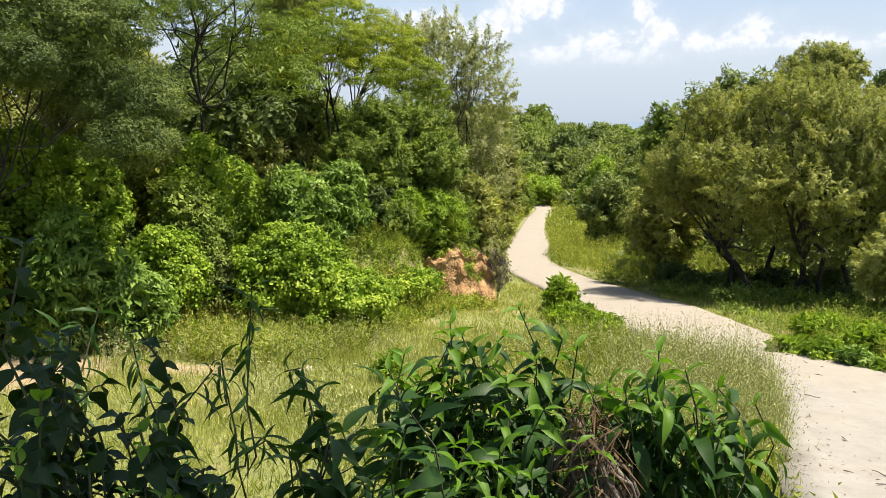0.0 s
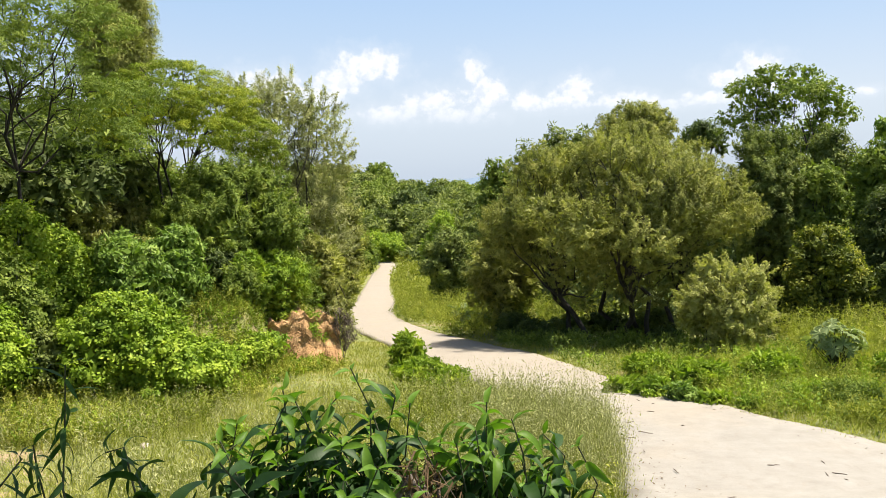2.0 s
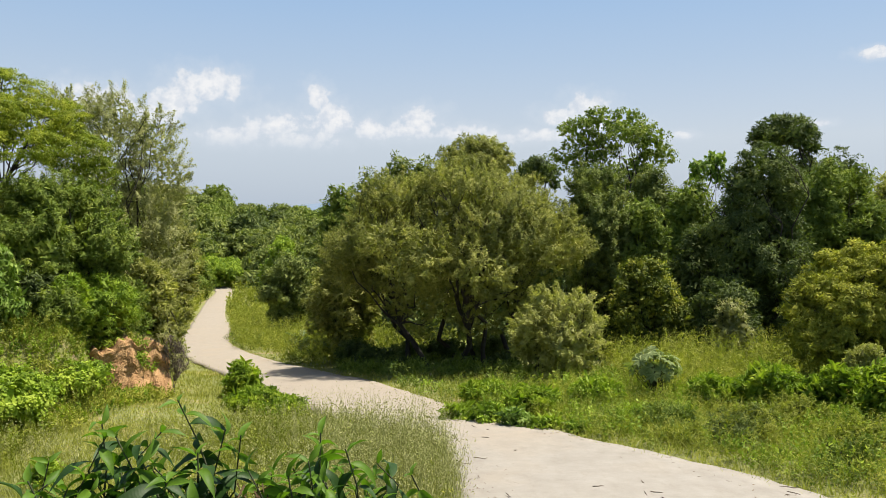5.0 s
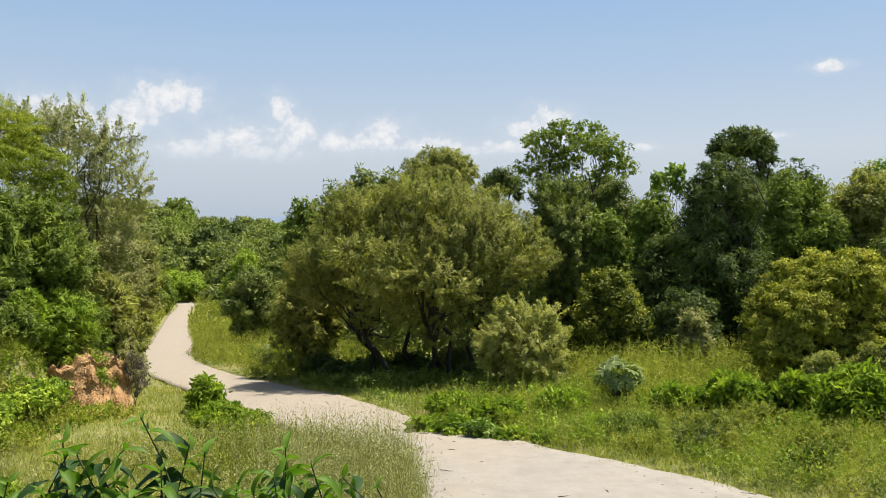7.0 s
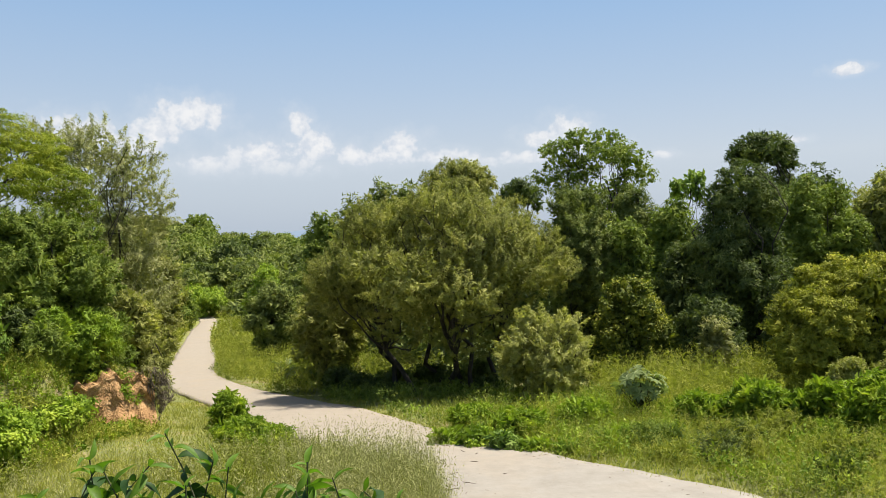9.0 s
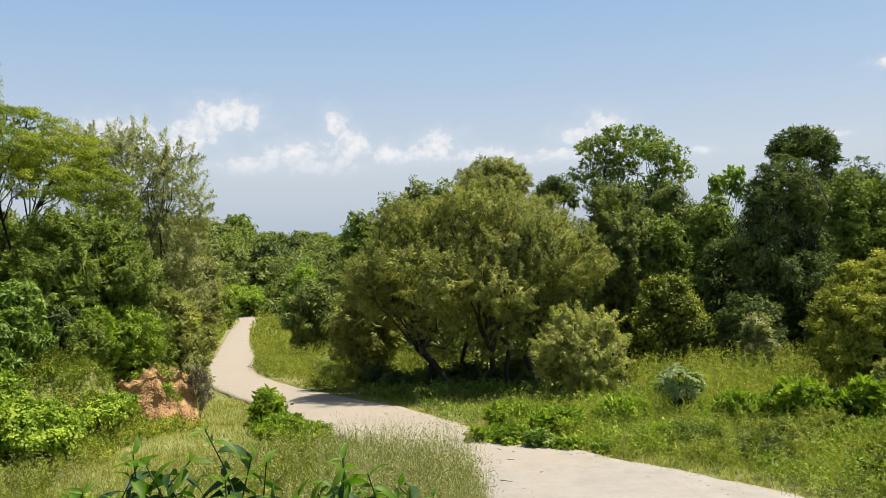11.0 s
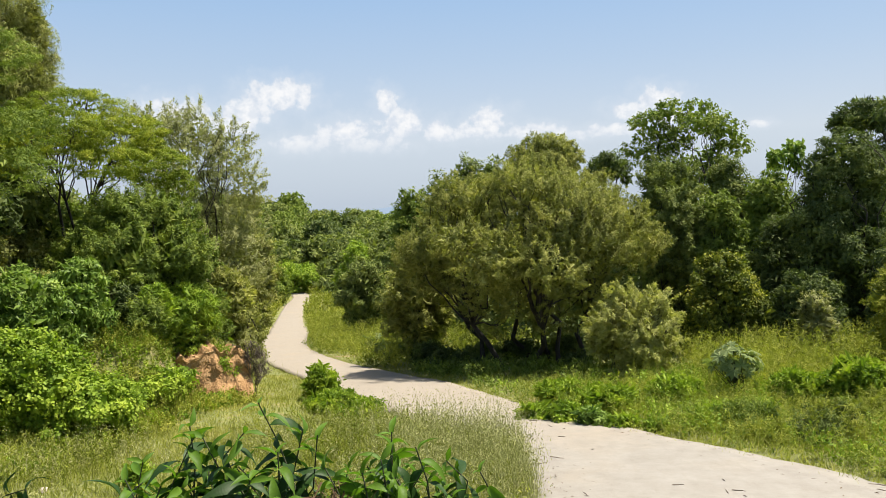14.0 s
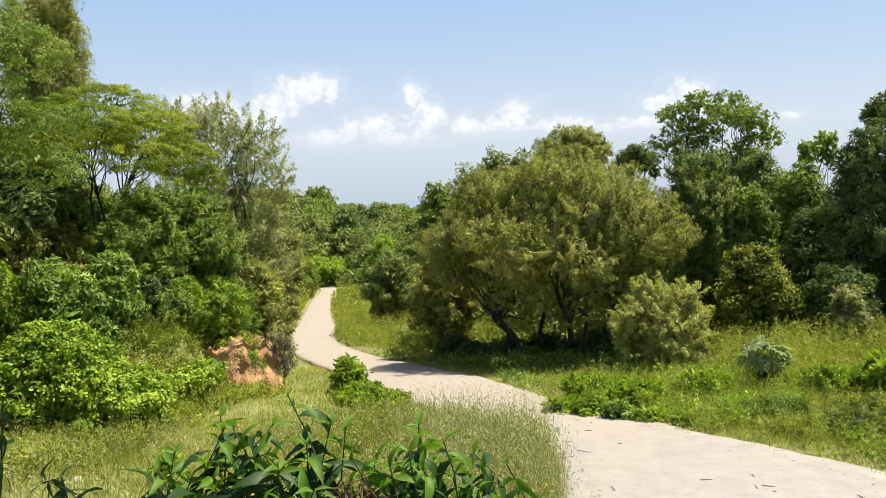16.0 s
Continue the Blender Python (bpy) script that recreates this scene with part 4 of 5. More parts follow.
# undergrowth whose dark leaf colour deepens the shade under the acacia
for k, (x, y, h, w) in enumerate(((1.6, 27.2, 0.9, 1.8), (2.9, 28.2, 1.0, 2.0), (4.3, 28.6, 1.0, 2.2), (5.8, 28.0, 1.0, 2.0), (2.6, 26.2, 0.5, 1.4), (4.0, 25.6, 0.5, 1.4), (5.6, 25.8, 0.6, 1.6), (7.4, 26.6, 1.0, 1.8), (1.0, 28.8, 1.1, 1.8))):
    tree("scrub_bush", "scrub below the wide acacia, leaf colour darkened to deepen the shade", "bush", 320 + k, x, y, h, w, (DARK, FOREST)[k % 2], bark=STEM, dome=True, low=0.0, count=6, stems=2, thick=0.02, length=0.10, leaf_width=0.045, puff=0.22, cover=0.7, lift=0.4, sub=3, group="scrub below the acacia")
for k, (x, y, h, w, mat) in enumerate(((23.2, 34.8, 9.1, 3.4, DARK), (19.6, 29.1, 7.3, 4.4, GREEN), (22.8, 29.1, 7.4, 4.6, OLIVE), (25.46, 28.17, 6.7, 5.0, FOREST), (15.3, 37.0, 8.6, 3.4, FOREST), (19.7, 32.2, 8.7, 3.0, FOREST), (27.47, 34.33, 8.1, 1.6, VINE), (17.4, 31.0, 6.6, 3.4, DARK), (14.2, 29.6, 5.4, 3.0, DARK), (22.0, 25.4, 5.0, 4.3, FOREST), (30.6, 32.9, 6.3, 5.3, GREEN), (13.0, 25.3, 3.0, 2.6, DARK), (15.9, 23.8, 3.4, 3.2, DARK))):
    tree("thicket_tree", "acacia standing deep in the thicket", "tree", 70 + k, x, y, h, w, mat, dome=True, low=0.0, count=10, stems=2, thick=0.09, length=0.13, leaf_width=0.06, puff=0.34, cover=0.6, fill=0.6, flat=0.7, lift=0.4, group="trees of the thicket")

# ---- down the valley ----
tree("broadleaf_tree", "round green tree beside the valley track", "tree", 81, 1.04, 59.91, 10.1, 4.3, GREEN, dome=True, low=0.05, count=9, stems=2, thick=0.1, length=0.24, leaf_width=0.12, puff=0.5, cover=0.85, flat=0.8)
tree("broadleaf_tree", "tall dark broadleaf tree with a broken outline", "tree", 82, 4.74, 54.72, 11.5, 5.8, FOREST, lobes=BROKEN, low=0.2, stems=2, thick=0.12, length=0.24, leaf_width=0.11, puff=0.45, cover=0.7, crowd=1.3, flat=1.0)
tree("bush", "round bush beside the track", "bush", 83, -2.2, 47.86, 4.9, 3.7, FOREST, dome=True, low=0.0, count=8, stems=3, thick=0.06, length=0.18, leaf_width=0.08, puff=0.42, cover=0.9, flat=0.8)
tree("bush", "bright green bush down the valley", "bush", 84, -4.42, 77.79, 7.0, 3.9, VINE, dome=True, low=0.0, count=8, stems=3, thick=0.06, length=0.26, leaf_width=0.14, puff=0.6, cover=0.9)
tree("bush", "bushes beyond the bend of the track", "bush", 85, -15.09, 108.82, 4.13, 9.79, VINE, dome=True, low=0.02, count=8, stems=3, thick=0.06, length=0.35, leaf_width=0.17, puff=0.8, cover=0.9)
tree("bush", "bush hanging over the track", "bush", 86, -14.31, 90.74, 4.59, 4.81, GREEN, dome=True, low=0.02, count=8, stems=3, thick=0.06, length=0.32, leaf_width=0.15, puff=0.7, cover=0.9)


def far_wood(seed, spots_xy, mats):
    """Four kinds of far acacia, and copies of them over the opposite hillside."""
    rng = np.random.default_rng(seed)
    kinds = [tree("far_tree", "rounded acacia of the far wood", "tree", seed + k, *spots_xy[k], 6.5, 8.5, m, dome=True, low=0.02, count=8, stems=2, thick=0.12, length=0.48, leaf_width=0.25, puff=0.8, cover=0.66, fill=0.35, group="far wood", sub=2)
             for k, m in enumerate(mats)]
    for k, (x, y) in enumerate(spots_xy[len(mats):]):
        s = rng.uniform(0.75, 1.25)
        c = copy_thing(kinds[k % len(kinds)], pose(x, y, float(ground(np.array([x]), np.array([y]))[0]) - 0.1, 0, 0, rng.uniform(0, 360)))
        c.scale = (s, s, s * rng.uniform(0.85, 1.1))


rng = np.random.default_rng(90)
wood = []
for row in range(6):
    y = 116 + 16 * row
    for x in np.arange(-36, 12, 5.0):
        if rng.uniform() < 0.92 and not (-17 < x < -7 and y < 118):
            wood.append((float(x + rng.uniform(-2, 2)), float(y + rng.uniform(-4, 4))))
for y in (112, 126, 139, 150, 157, 165):
    for x in np.arange(-27, 4, 5.0):
        if not (-17 < x < -7 and y < 118):
            wood.append((float(x + rng.uniform(-1.5, 1.5)), float(y + rng.uniform(-2, 2))))
rng.shuffle(wood)
far_wood(91, wood, (FOREST, GREEN, FOREST, DARK))

# ---- plants of the verges ----
VERGE = (("broadleaf_bush", "low bush of broad leaves at the track's corner", LUSH, 2.56, 15.5, 0.66, 1.0, 0.15, 101), ("broadleaf_bush", "low bush of broad leaves along the track", LUSH, 3.99, 15.43, 0.68, 1.35, 0.15, 102),
         ("broadleaf_bush", "bright leafy bush in the tall weeds", LUSH, 5.5, 16.02, 0.78, 1.3, 0.15, 103), ("broadleaf_bush", "bright leafy bush in the tall weeds", LUSH, 7.84, 15.59, 0.78, 1.2, 0.15, 104),
         ("broadleaf_bush", "lush bush with drooping bright leaves", LUSH, 8.85, 15.04, 1.05, 1.55, 0.17, 105), ("broadleaf_bush", "lush bush with drooping bright leaves", LUSH, 9.7, 14.2, 1.08, 1.3, 0.17, 113), ("broadleaf_bush", "lush dark-centred bush with drooping leaves", LUSH, 10.2, 13.1, 1.32, 1.5, 0.17, 118),
         ("broadleaf_bush", "round leafy bush between meadow and track", LUSH, -2.04, 20.31, 1.0, 1.0, 0.15, 106), ("broadleaf_bush", "low spreading bush between meadow and track", LUSH, -1.6, 18.6, 0.55, 1.5, 0.15, 107), ("broadleaf_bush", "low spreading bush between meadow and track", LUSH, -0.9, 18.0, 0.42, 1.2, 0.14, 108),
         ("broadleaf_bush", "leafy bush in the verge", LUSH, 3.4, 17.2, 0.7, 1.3, 0.14, 112), ("scrub_bush", "pale scrub bush behind the drooping leaves", PALE, 10.8, 14.98, 1.4, 1.1, 0.10, 120),
         ("broadleaf_bush", "small bright leafy weed in the meadow", LUSH, -3.51, 10.75, 0.5, 0.31, 0.10, 119), ("scrub_bush", "low scrub against the thicket", OLIVE, 12.6, 15.8, 1.5, 1.4, 0.12, 116), ("scrub_bush", "green scrub below the wide acacia", GREEN, 1.0, 33.5, 1.3, 2.4, 0.12, 117))
for name, label, mat, x, y, h, w, ln, seed in VERGE:
    tree(name, label, "bush", seed, x, y, h, w, mat, bark=STEM, dome=True, low=0.0, count=8, stems=3, thick=0.02, length=ln * 0.66, leaf_width=ln * 0.24, ovate=True, puff=0.17, cover=0.85, crowd=1.5, lift=0.5, droop=0.4, sub=4, fill=0.7)

# feathery mounds of weeds that stand out of the verge
rng = np.random.default_rng(650)
placed = 0
while placed < 18:
    x, y, h = float(rng.uniform(4.2, 12.5)), float(rng.uniform(9.5, 16.0)), float(rng.uniform(0.35, 0.7))
    d, w, _ = track_near([x], [y])
    if d[0] - w[0] / 2 < 0.9:
        continue
    tree("weed_mound", "soft mound of feathery weeds beside the track", "weeds", 651 + placed, x, y, h, h * float(rng.uniform(1.7, 2.6)), (WEED, GREEN, LUSH, WEED, FOREST)[placed % 5], bark=STEM, dome=True, low=0.0, count=7, stems=3, thick=0.01, length=0.06, leaf_width=0.018,
         puff=0.13, cover=0.62, crowd=1.3, shoot=0.7, lift=0.7, sub=3, fill=0.5, group="weed mounds in the verge")
    placed += 1

# low leafy growth that creeps over the slab's far edge
for k, (x, y, h, w) in enumerate(((2.69, 15.89, 0.40, 0.70), (3.00, 14.85, 0.45, 0.80), (3.38, 14.21, 0.38, 0.75), (3.84, 13.86, 0.30, 0.70), (4.32, 13.36, 0.26, 0.60))):
    tree("verge_bush", "low leafy growth creeping over the track's edge", "bush", 570 + k, x, y, h, w, (LUSH, VINE, BROAD)[k % 3], bark=STEM, dome=True, low=0.0, count=6, stems=2, thick=0.012, length=0.08, leaf_width=0.04, puff=0.1, cover=0.8, lift=0.4, droop=0.2, sub=3,
         group="growth on the track's edge")


def palm_leaf(name, size, lobes, mat):
    """A leaf of pointed lobes spread like fingers, facing +z."""
    v, f = [(0, 0, 0)], []
    for k in range(lobes):
        a = radians(-140 + 280 * k / (lobes - 1))
        r = size * (1 - 0.35 * abs(2 * k / (lobes - 1) - 1) ** 2)
        n = len(v)
        for b, q, z in ((a - 0.33, 0.62, 0.02), (a, 1.0, -0.10), (a + 0.33, 0.62, 0.02)):
            v.append((math.sin(b) * r * q, math.cos(b) * r * q, z * size))
        f.append((0, n, n + 1, n + 2))
    return mesh_of(name, v, f, mat, False)


PALM = [palm_leaf("palm_leaf", r, 8, CASTOR) for r in (0.17, 0.23)]


def castor_plant(seed, x, y, height, width, count, label):
    """Reddish stems, each with one large lobed leaf."""
    rng = np.random.default_rng(seed)
    root = thing("castor_plant", x, y, float(ground(np.array([x]), np.array([y]))[0]), label, "plant")
    for k in range(count):
        a, e = 2.4 * k, math.asin(0.15 + 0.85 * (k + 0.5) / count)
        tip = np.array([math.cos(a) * math.cos(e) * width / 2, math.sin(a) * math.cos(e) * width / 2, height * (0.45 + 0.55 * math.sin(e))]) * rng.uniform(0.85, 1.05)
        v, f = tube(bend(rng, np.array([0, 0, 0.2 * height * rng.uniform(0, 1.5)]), tip, 5, 0.2), np.linspace(0.012, 0.005, 5), 5)
        stalk = part("stalk", mesh_of("stalk", v, f, STEM), root)
        way3 = Vector((math.cos(a) * math.cos(e) + rng.normal(0, 0.45), math.sin(a) * math.cos(e) + rng.normal(0, 0.45), math.sin(e) + 0.2)).normalized()
        leaf = part("leaf", PALM[k % 2], stalk)
        leaf.matrix_basis = Matrix.Translation(tip) @ way3.to_track_quat("Z", "Y").to_matrix().to_4x4() @ Matrix.Rotation(rng.uniform(0, 6.28), 4, "Z")
    return root


castor_plant(108, 7.18, 16.99, 1.15, 1.05, 44, "pale castor plant with large lobed leaves among weeds")
castor_plant(109, -1.13, 33.85, 1.23, 1.08, 14, "small pale castor plant at the track's edge")
castor_plant(110, -0.52, 31.86, 0.96, 1.28, 14, "small pale castor plant at the track's edge")


def scatter(rng, n, x0, x1, y0, y1, keep):
    """n random places in a rectangle, where keep allows."""
    x, y = rng.uniform(x0, x1, n), rng.uniform(y0, y1, n)
    d, w, _ = track_near(x, y)
    ok = keep(x, y, d - w / 2, rng.uniform(0, 1, n))
    for px, py, pr in BARE:
        ok &= np.hypot(x - px, y - py) > pr * rng.uniform(0.6, 1.2, n)
    return x[ok], y[ok]


def patchy(x, y, s, p=0.0):
    return 0.5 + 0.5 * np.sin(s * x + 1.3 * np.sin(0.7 * s * y + p)) * np.sin(s * 0.9 * y + 1.1 * np.sin(0.8 * s * x + p))


def blades(rng, x, y, low, high, width, lean, mat, name, label, category):
    """Grass: narrow blades that lean every way."""
    n = len(x)
    base = np.stack([x, y, ground(x, y) - 0.01], 1)
    axis = rng.normal(0, lean, (n, 3)) + np.array([0, 0, 1.0])
    axis[:, 2] = np.abs(axis[:, 2])
    v, f = leaf_blades(rng, base, axis, rng.normal(0, 1, (n, 3)), rng.uniform(low, high, n), width * rng.uniform(0.7, 1.4, n))
    return tagged(new(name, mesh_of(name, v, f, mat, False)), label, category, kind="stuff")


def herbs(rng, x, y, low, high, per, length, width, lean, mat, name, label, category, ovate=False, start=0.15, spread=0.8, side=0.12):
    """Tall weeds: a thin stalk each, with small leaves all the way up."""
    n = len(x)
    base = np.stack([x, y, ground(x, y) - 0.02], 1)
    h = rng.uniform(low, high, n)
    axis = unit(rng.normal(0, lean, (n, 3)) * np.array([1, 1, 0]) + np.array([0, 0, 1.0]))
    v1, f1 = leaf_blades(rng, base, axis, rng.normal(0, 1, (n, 3)), h, np.full(n, 0.008), "rhomb" if ovate else False)
    u = np.tile(np.linspace(start, 1, per), n) + rng.normal(0, 0.04, n * per)
    hh = np.repeat(h, per)
    off = rng.normal(0, side, (n * per, 3)) * (hh * (1.15 - u))[:, None] * np.array([1, 1, 0.4])
    p = np.repeat(base, per, 0) + np.repeat(axis, per, 0) * (u * hh)[:, None] + off
    p[:, 2] = np.maximum(p[:, 2], np.repeat(base[:, 2], per) + 0.03)
    ax = rng.normal(0, spread, (n * per, 3)) + np.array([0, 0, 0.55])
    s = rng.uniform(0.6, 1.35, n * per)
    v2, f2 = leaf_blades(rng, p, ax, rng.normal(0, 0.6, (n * per, 3)) + np.array([0, 0, 0.6]), length * s, width * s, ovate)
    v, f = joined([(v1, f1), (v2, f2)])
    return tagged(new(name, mesh_of(name, v, f, mat, False)), label, category, kind="stuff")


def clumps(rng, x, y, low, high, per_clump, twigs, per, reach, length, width, mat, name, label, ovate=False):
    """Low rank growth in soft, crowded mounds."""
    n = len(x)
    r = rng.uniform(low, high, n)
    d = unit(rng.normal(0, 1, (n * per_clump, 3)))
    d[:, 2] = np.abs(d[:, 2])
    rr2 = np.repeat(r, per_clump) * rng.uniform(0.7, 1.0, n * per_clump)
    c = np.repeat(np.stack([x, y, ground(x, y)], 1), per_clump, 0)
    v, f = foliage(rng, c + d * rr2[:, None] * np.array([1.15, 1.15, 1.0]), d, twigs, per, reach, 0.6, length, width, ovate, 0.1)
    return tagged(new(name, mesh_of(name, v, f, mat, False)), label, "weeds", kind="stuff")


rng = np.random.default_rng(200)


def across(x, y):
    return x > 3.4 - 0.42 * (y - 14)


for mat, n, seed, label in ((WEED, 520, 211, "soft mounds of yellow-green weeds along the track"), (GREEN, 420, 212, "soft mounds of deep green weeds along the track"), (VINE, 260, 213, "bright leafy mounds along the track")):
    rng = np.random.default_rng(seed)
    x, y = scatter(rng, n, 1.0, 17, 8.6, 20.5, lambda x, y, d, q: (d > 0.3) & across(x, y))
    clumps(rng, x, y, 0.16, 0.42, 15, 3, 4, 0.17, 0.065 if mat is not VINE else 0.075, 0.018 if mat is not VINE else 0.036, mat, "verge_undergrowth", label, False if mat is not VINE else "rhomb")
rng = np.random.default_rng(214)
x, y = scatter(rng, 420, -5.5, 9, 20, 50, lambda x, y, d, q: (d > 0.3) & (x > -0.24 * (y - 21)))
clumps(rng, x, y, 0.2, 0.5, 14, 4, 4, 0.2, 0.105, 0.042, GREEN, "verge_undergrowth", "green weeds under the acacias")
x, y = scatter(rng, 300, -9.5, -3.6, 11.5, 21, lambda x, y, d, q: (x < -0.25 * (22 - y) - 3.0))
clumps(rng, x, y, 0.12, 0.32, 14, 4, 4, 0.15, 0.07, 0.03, TALL, "slope_undergrowth", "soft mounds of weeds at the slope's foot")
rng = np.random.default_rng(200)
# meadow between the slope and the track
x, y = scatter(rng, 120000, -11, 3.5, 3.5, 16, lambda x, y, d, q: (d > 0.05) & (q < 0.35 + 0.65 * patchy(x, y, 1.1)))
blades(rng, x, y, 0.08, 0.24, 0.014, 0.45, GRASS, "meadow_grass", "short sunlit yellow-green meadow grass", "grass")
x, y = scatter(rng, 45000, -9, 2, 15, 30, lambda x, y, d, q: (d > 0.1) & (x < 0.2 * (25 - y)) & (q < 0.9))
blades(rng, x, y, 0.05, 0.16, 0.02, 0.5, GRASS, "bank_grass", "green grass between meadow and track", "grass")
x, y = scatter(rng, 9000, -10, 1.0, 6, 15, lambda x, y, d, q: (d > 0.6) & (q < patchy(x, y, 0.8, 2.0) ** 2))
herbs(rng, x, y, 0.2, 0.62, 13, 0.05, 0.014, 0.2, STRAW, "meadow_weeds", "wispy flowering weeds in the meadow", "weeds")
x, y = scatter(rng, 2600, -9.5, -4.5, 11, 19, lambda x, y, d, q: (q < 0.4 + 0.6 * patchy(x, y, 0.9, 1.0)))
herbs(rng, x, y, 0.25, 0.7, 22, 0.05, 0.016, 0.2, TALL, "slope_weeds", "yellow-green weeds at the foot of the slope", "weeds")
x, y = scatter(rng, 3200, -10, -3.8, 11.5, 20.5, lambda x, y, d, q: (q < 0.3 + 0.7 * patchy(x, y, 0.8, 4.0)) & (x < -0.25 * (22 - y) - 3.2))
herbs(rng, x, y, 0.12, 0.38, 11, 0.075, 0.042, 0.25, VINE, "slope_creeper", "low bright creeper at the foot of the slope", "creeper", ovate=True)
# dry stalks on the hump beside the track
x, y = scatter(rng, 8200, -1.6, 2.4, 7.2, 14.2, lambda x, y, d, q: (d > -0.08) & (q < smooth((2.6 - d) / 1.6) * smooth((y - 7.4) / 1.5) * smooth((14.2 - y) / 2.0)))
herbs(rng, x, y, 0.45, 1.05, 16, 0.034, 0.009, 0.16, STRAW, "seed_stalks", "tall dry seed stalks beside the track", "weeds", side=0.10)
x, y = scatter(rng, 5200, -3.2, 2.6, 4.5, 15.5, lambda x, y, d, q: (d > 0.05) & (q < smooth((4.2 - d) / 2.5)))
herbs(rng, x, y, 0.2, 0.6, 14, 0.05, 0.018, 0.2, TALL, "verge_weeds", "yellow-green weeds beside the track", "weeds")
# weeds across the track
x, y = scatter(rng, 6500, 0.5, 17, 8.5, 19, lambda x, y, d, q: (d > 0.15) & (x > 3.4 - 0.35 * (y - 14)) & (q < 0.25 + 0.75 * patchy(x, y, 0.8)))
herbs(rng, x, y, 0.25, 0.75, 22, 0.055, 0.012, 0.2, WEED, "verge_weeds", "rank green weeds along the track", "weeds")
x, y = scatter(rng, 1300, 1.5, 20, 10, 20, lambda x, y, d, q: (d > 0.3) & (x > 3.6 - 0.35 * (y - 14)) & (q < patchy(x, y, 0.7, 3.0) ** 1.5))
herbs(rng, x, y, 0.15, 0.45, 11, 0.07, 0.036, 0.2, LUSH, "leafy_weeds", "low broad-leaved weeds along the track", "weeds", ovate=True)
x, y = scatter(rng, 7000, 6.6, 26, 17, 27, lambda x, y, d, q: (d > 0.8) & (q < 0.85) & (x > 7.4 + 0.25 * (y - 20)))
herbs(rng, x, y, 0.6, 1.35, 18, 0.12, 0.022, 0.12, WEED, "tall_weeds", "tall feathery weeds before the thicket", "weeds", side=0.06)
x, y = scatter(rng, 8500, -8, 5, 27, 62, lambda x, y, d, q: (d > 0.15) & (x > -0.24 * (y - 21)) & (q < 0.9) & ((x < 0.0) | (y > 30)))
herbs(rng, x, y, 0.6, 1.5, 14, 0.15, 0.034, 0.14, WEED, "tall_weeds", "tall green weeds beside the valley track", "weeds", side=0.08)
x, y = scatter(rng, 5000, -22, 4, 55, 112, lambda x, y, d, q: (d > 0.2) & (d < 9))
herbs(rng, x, y, 0.4, 1.2, 8, 0.34, 0.1, 0.2, TALL, "valley_weeds", "green weeds down the valley", "weeds", side=0.12)
x, y = scatter(rng, 26000, 0.5, 17, 7, 26, lambda x, y, d, q: (d > 0.0) & (x > 2.4 - 0.42 * (y - 14)))
blades(rng, x, y, 0.1, 0.3, 0.022, 0.5, GRASS, "verge_grass", "green grass along the track's edge", "grass")
# ragged tufts along both edges of the slab
k = rng.integers(0, 14 * 12, 9000)
sgn = rng.choice([-1.0, 1.0], len(k))
out = LINE[k, 2] / 2 + rng.normal(0.06, 0.10, len(k))
blades(rng, LINE[k, 0] + nrm[k, 0] * sgn * out + rng.normal(0, 0.12, len(k)), LINE[k, 1] + nrm[k, 1] * sgn * out + rng.normal(0, 0.12, len(k)), 0.06, 0.22, 0.013, 0.6, GRASS, "edge_grass", "tufts of grass over the slab's edge", "grass")

# ---- the shrubs before the camera ----


def leaf_shape(name, length, width, curl, fold, blunt, mat):
    """One leaf with a midrib fold, a drawn-out tip and wavy edges, lying along +y."""
    v, f = [], []
    n = 9
    for k in range(n):
        u = k / (n - 1)
        w = width / 2 * (math.sin(math.pi * u ** blunt) ** 0.85 * (1 - 0.35 * u ** 3) if 0 < u < 1 else 0.04)
        a = 1.7 * curl * u
        y, z = length * u * (1 - 0.22 * a * a / 2), -length * u * math.sin(a) * 0.62 + 0.06 * length * math.sin(2.6 * u)
        crimp = 0.16 * w * math.sin(11 * u + 9 * curl)
        v += [(-w, y, z + fold * w + crimp), (0, y, z), (w, y, z + fold * w - crimp)]
    for k in range(n - 1):
        a = 3 * k
        f += [(a, a + 1, a + 4, a + 3), (a + 1, a + 2, a + 5, a + 4)]
    return mesh_of(name, v, f, mat)


LANCE = [leaf_shape("lance_leaf", ln, w, c, fo, 0.82, NEAR) for ln, w, c, fo in ((0.112, 0.034, 0.3, 0.35), (0.128, 0.036, 0.6, 0.25), (0.11, 0.034, 0.9, 0.45), (0.09, 0.028, 0.5, 0.3))]
LANCE_YOUNG = [leaf_shape("young_leaf", 0.085, 0.026, c, 0.6, 0.82, YOUNG) for c in (0.15, 0.4, 0.7)]
OVAL = [leaf_shape("oval_leaf", ln, w, c, fo, 0.75, NEAR_SHADED) for ln, w, c, fo in ((0.050, 0.030, 0.15, 0.25), (0.046, 0.028, 0.4, 0.2), (0.056, 0.031, 0.7, 0.3), (0.036, 0.022, 0.3, 0.4))]
OVAL_YOUNG = [leaf_shape("young_leaf", 0.036, 0.02, c, 0.4, 0.75, YOUNG) for c in (0.1, 0.35)]
NARROW = [leaf_shape("narrow_leaf", 0.085, 0.013, c, 0.3, 0.8, NEAR) for c in (0.2, 0.5, 0.8)]


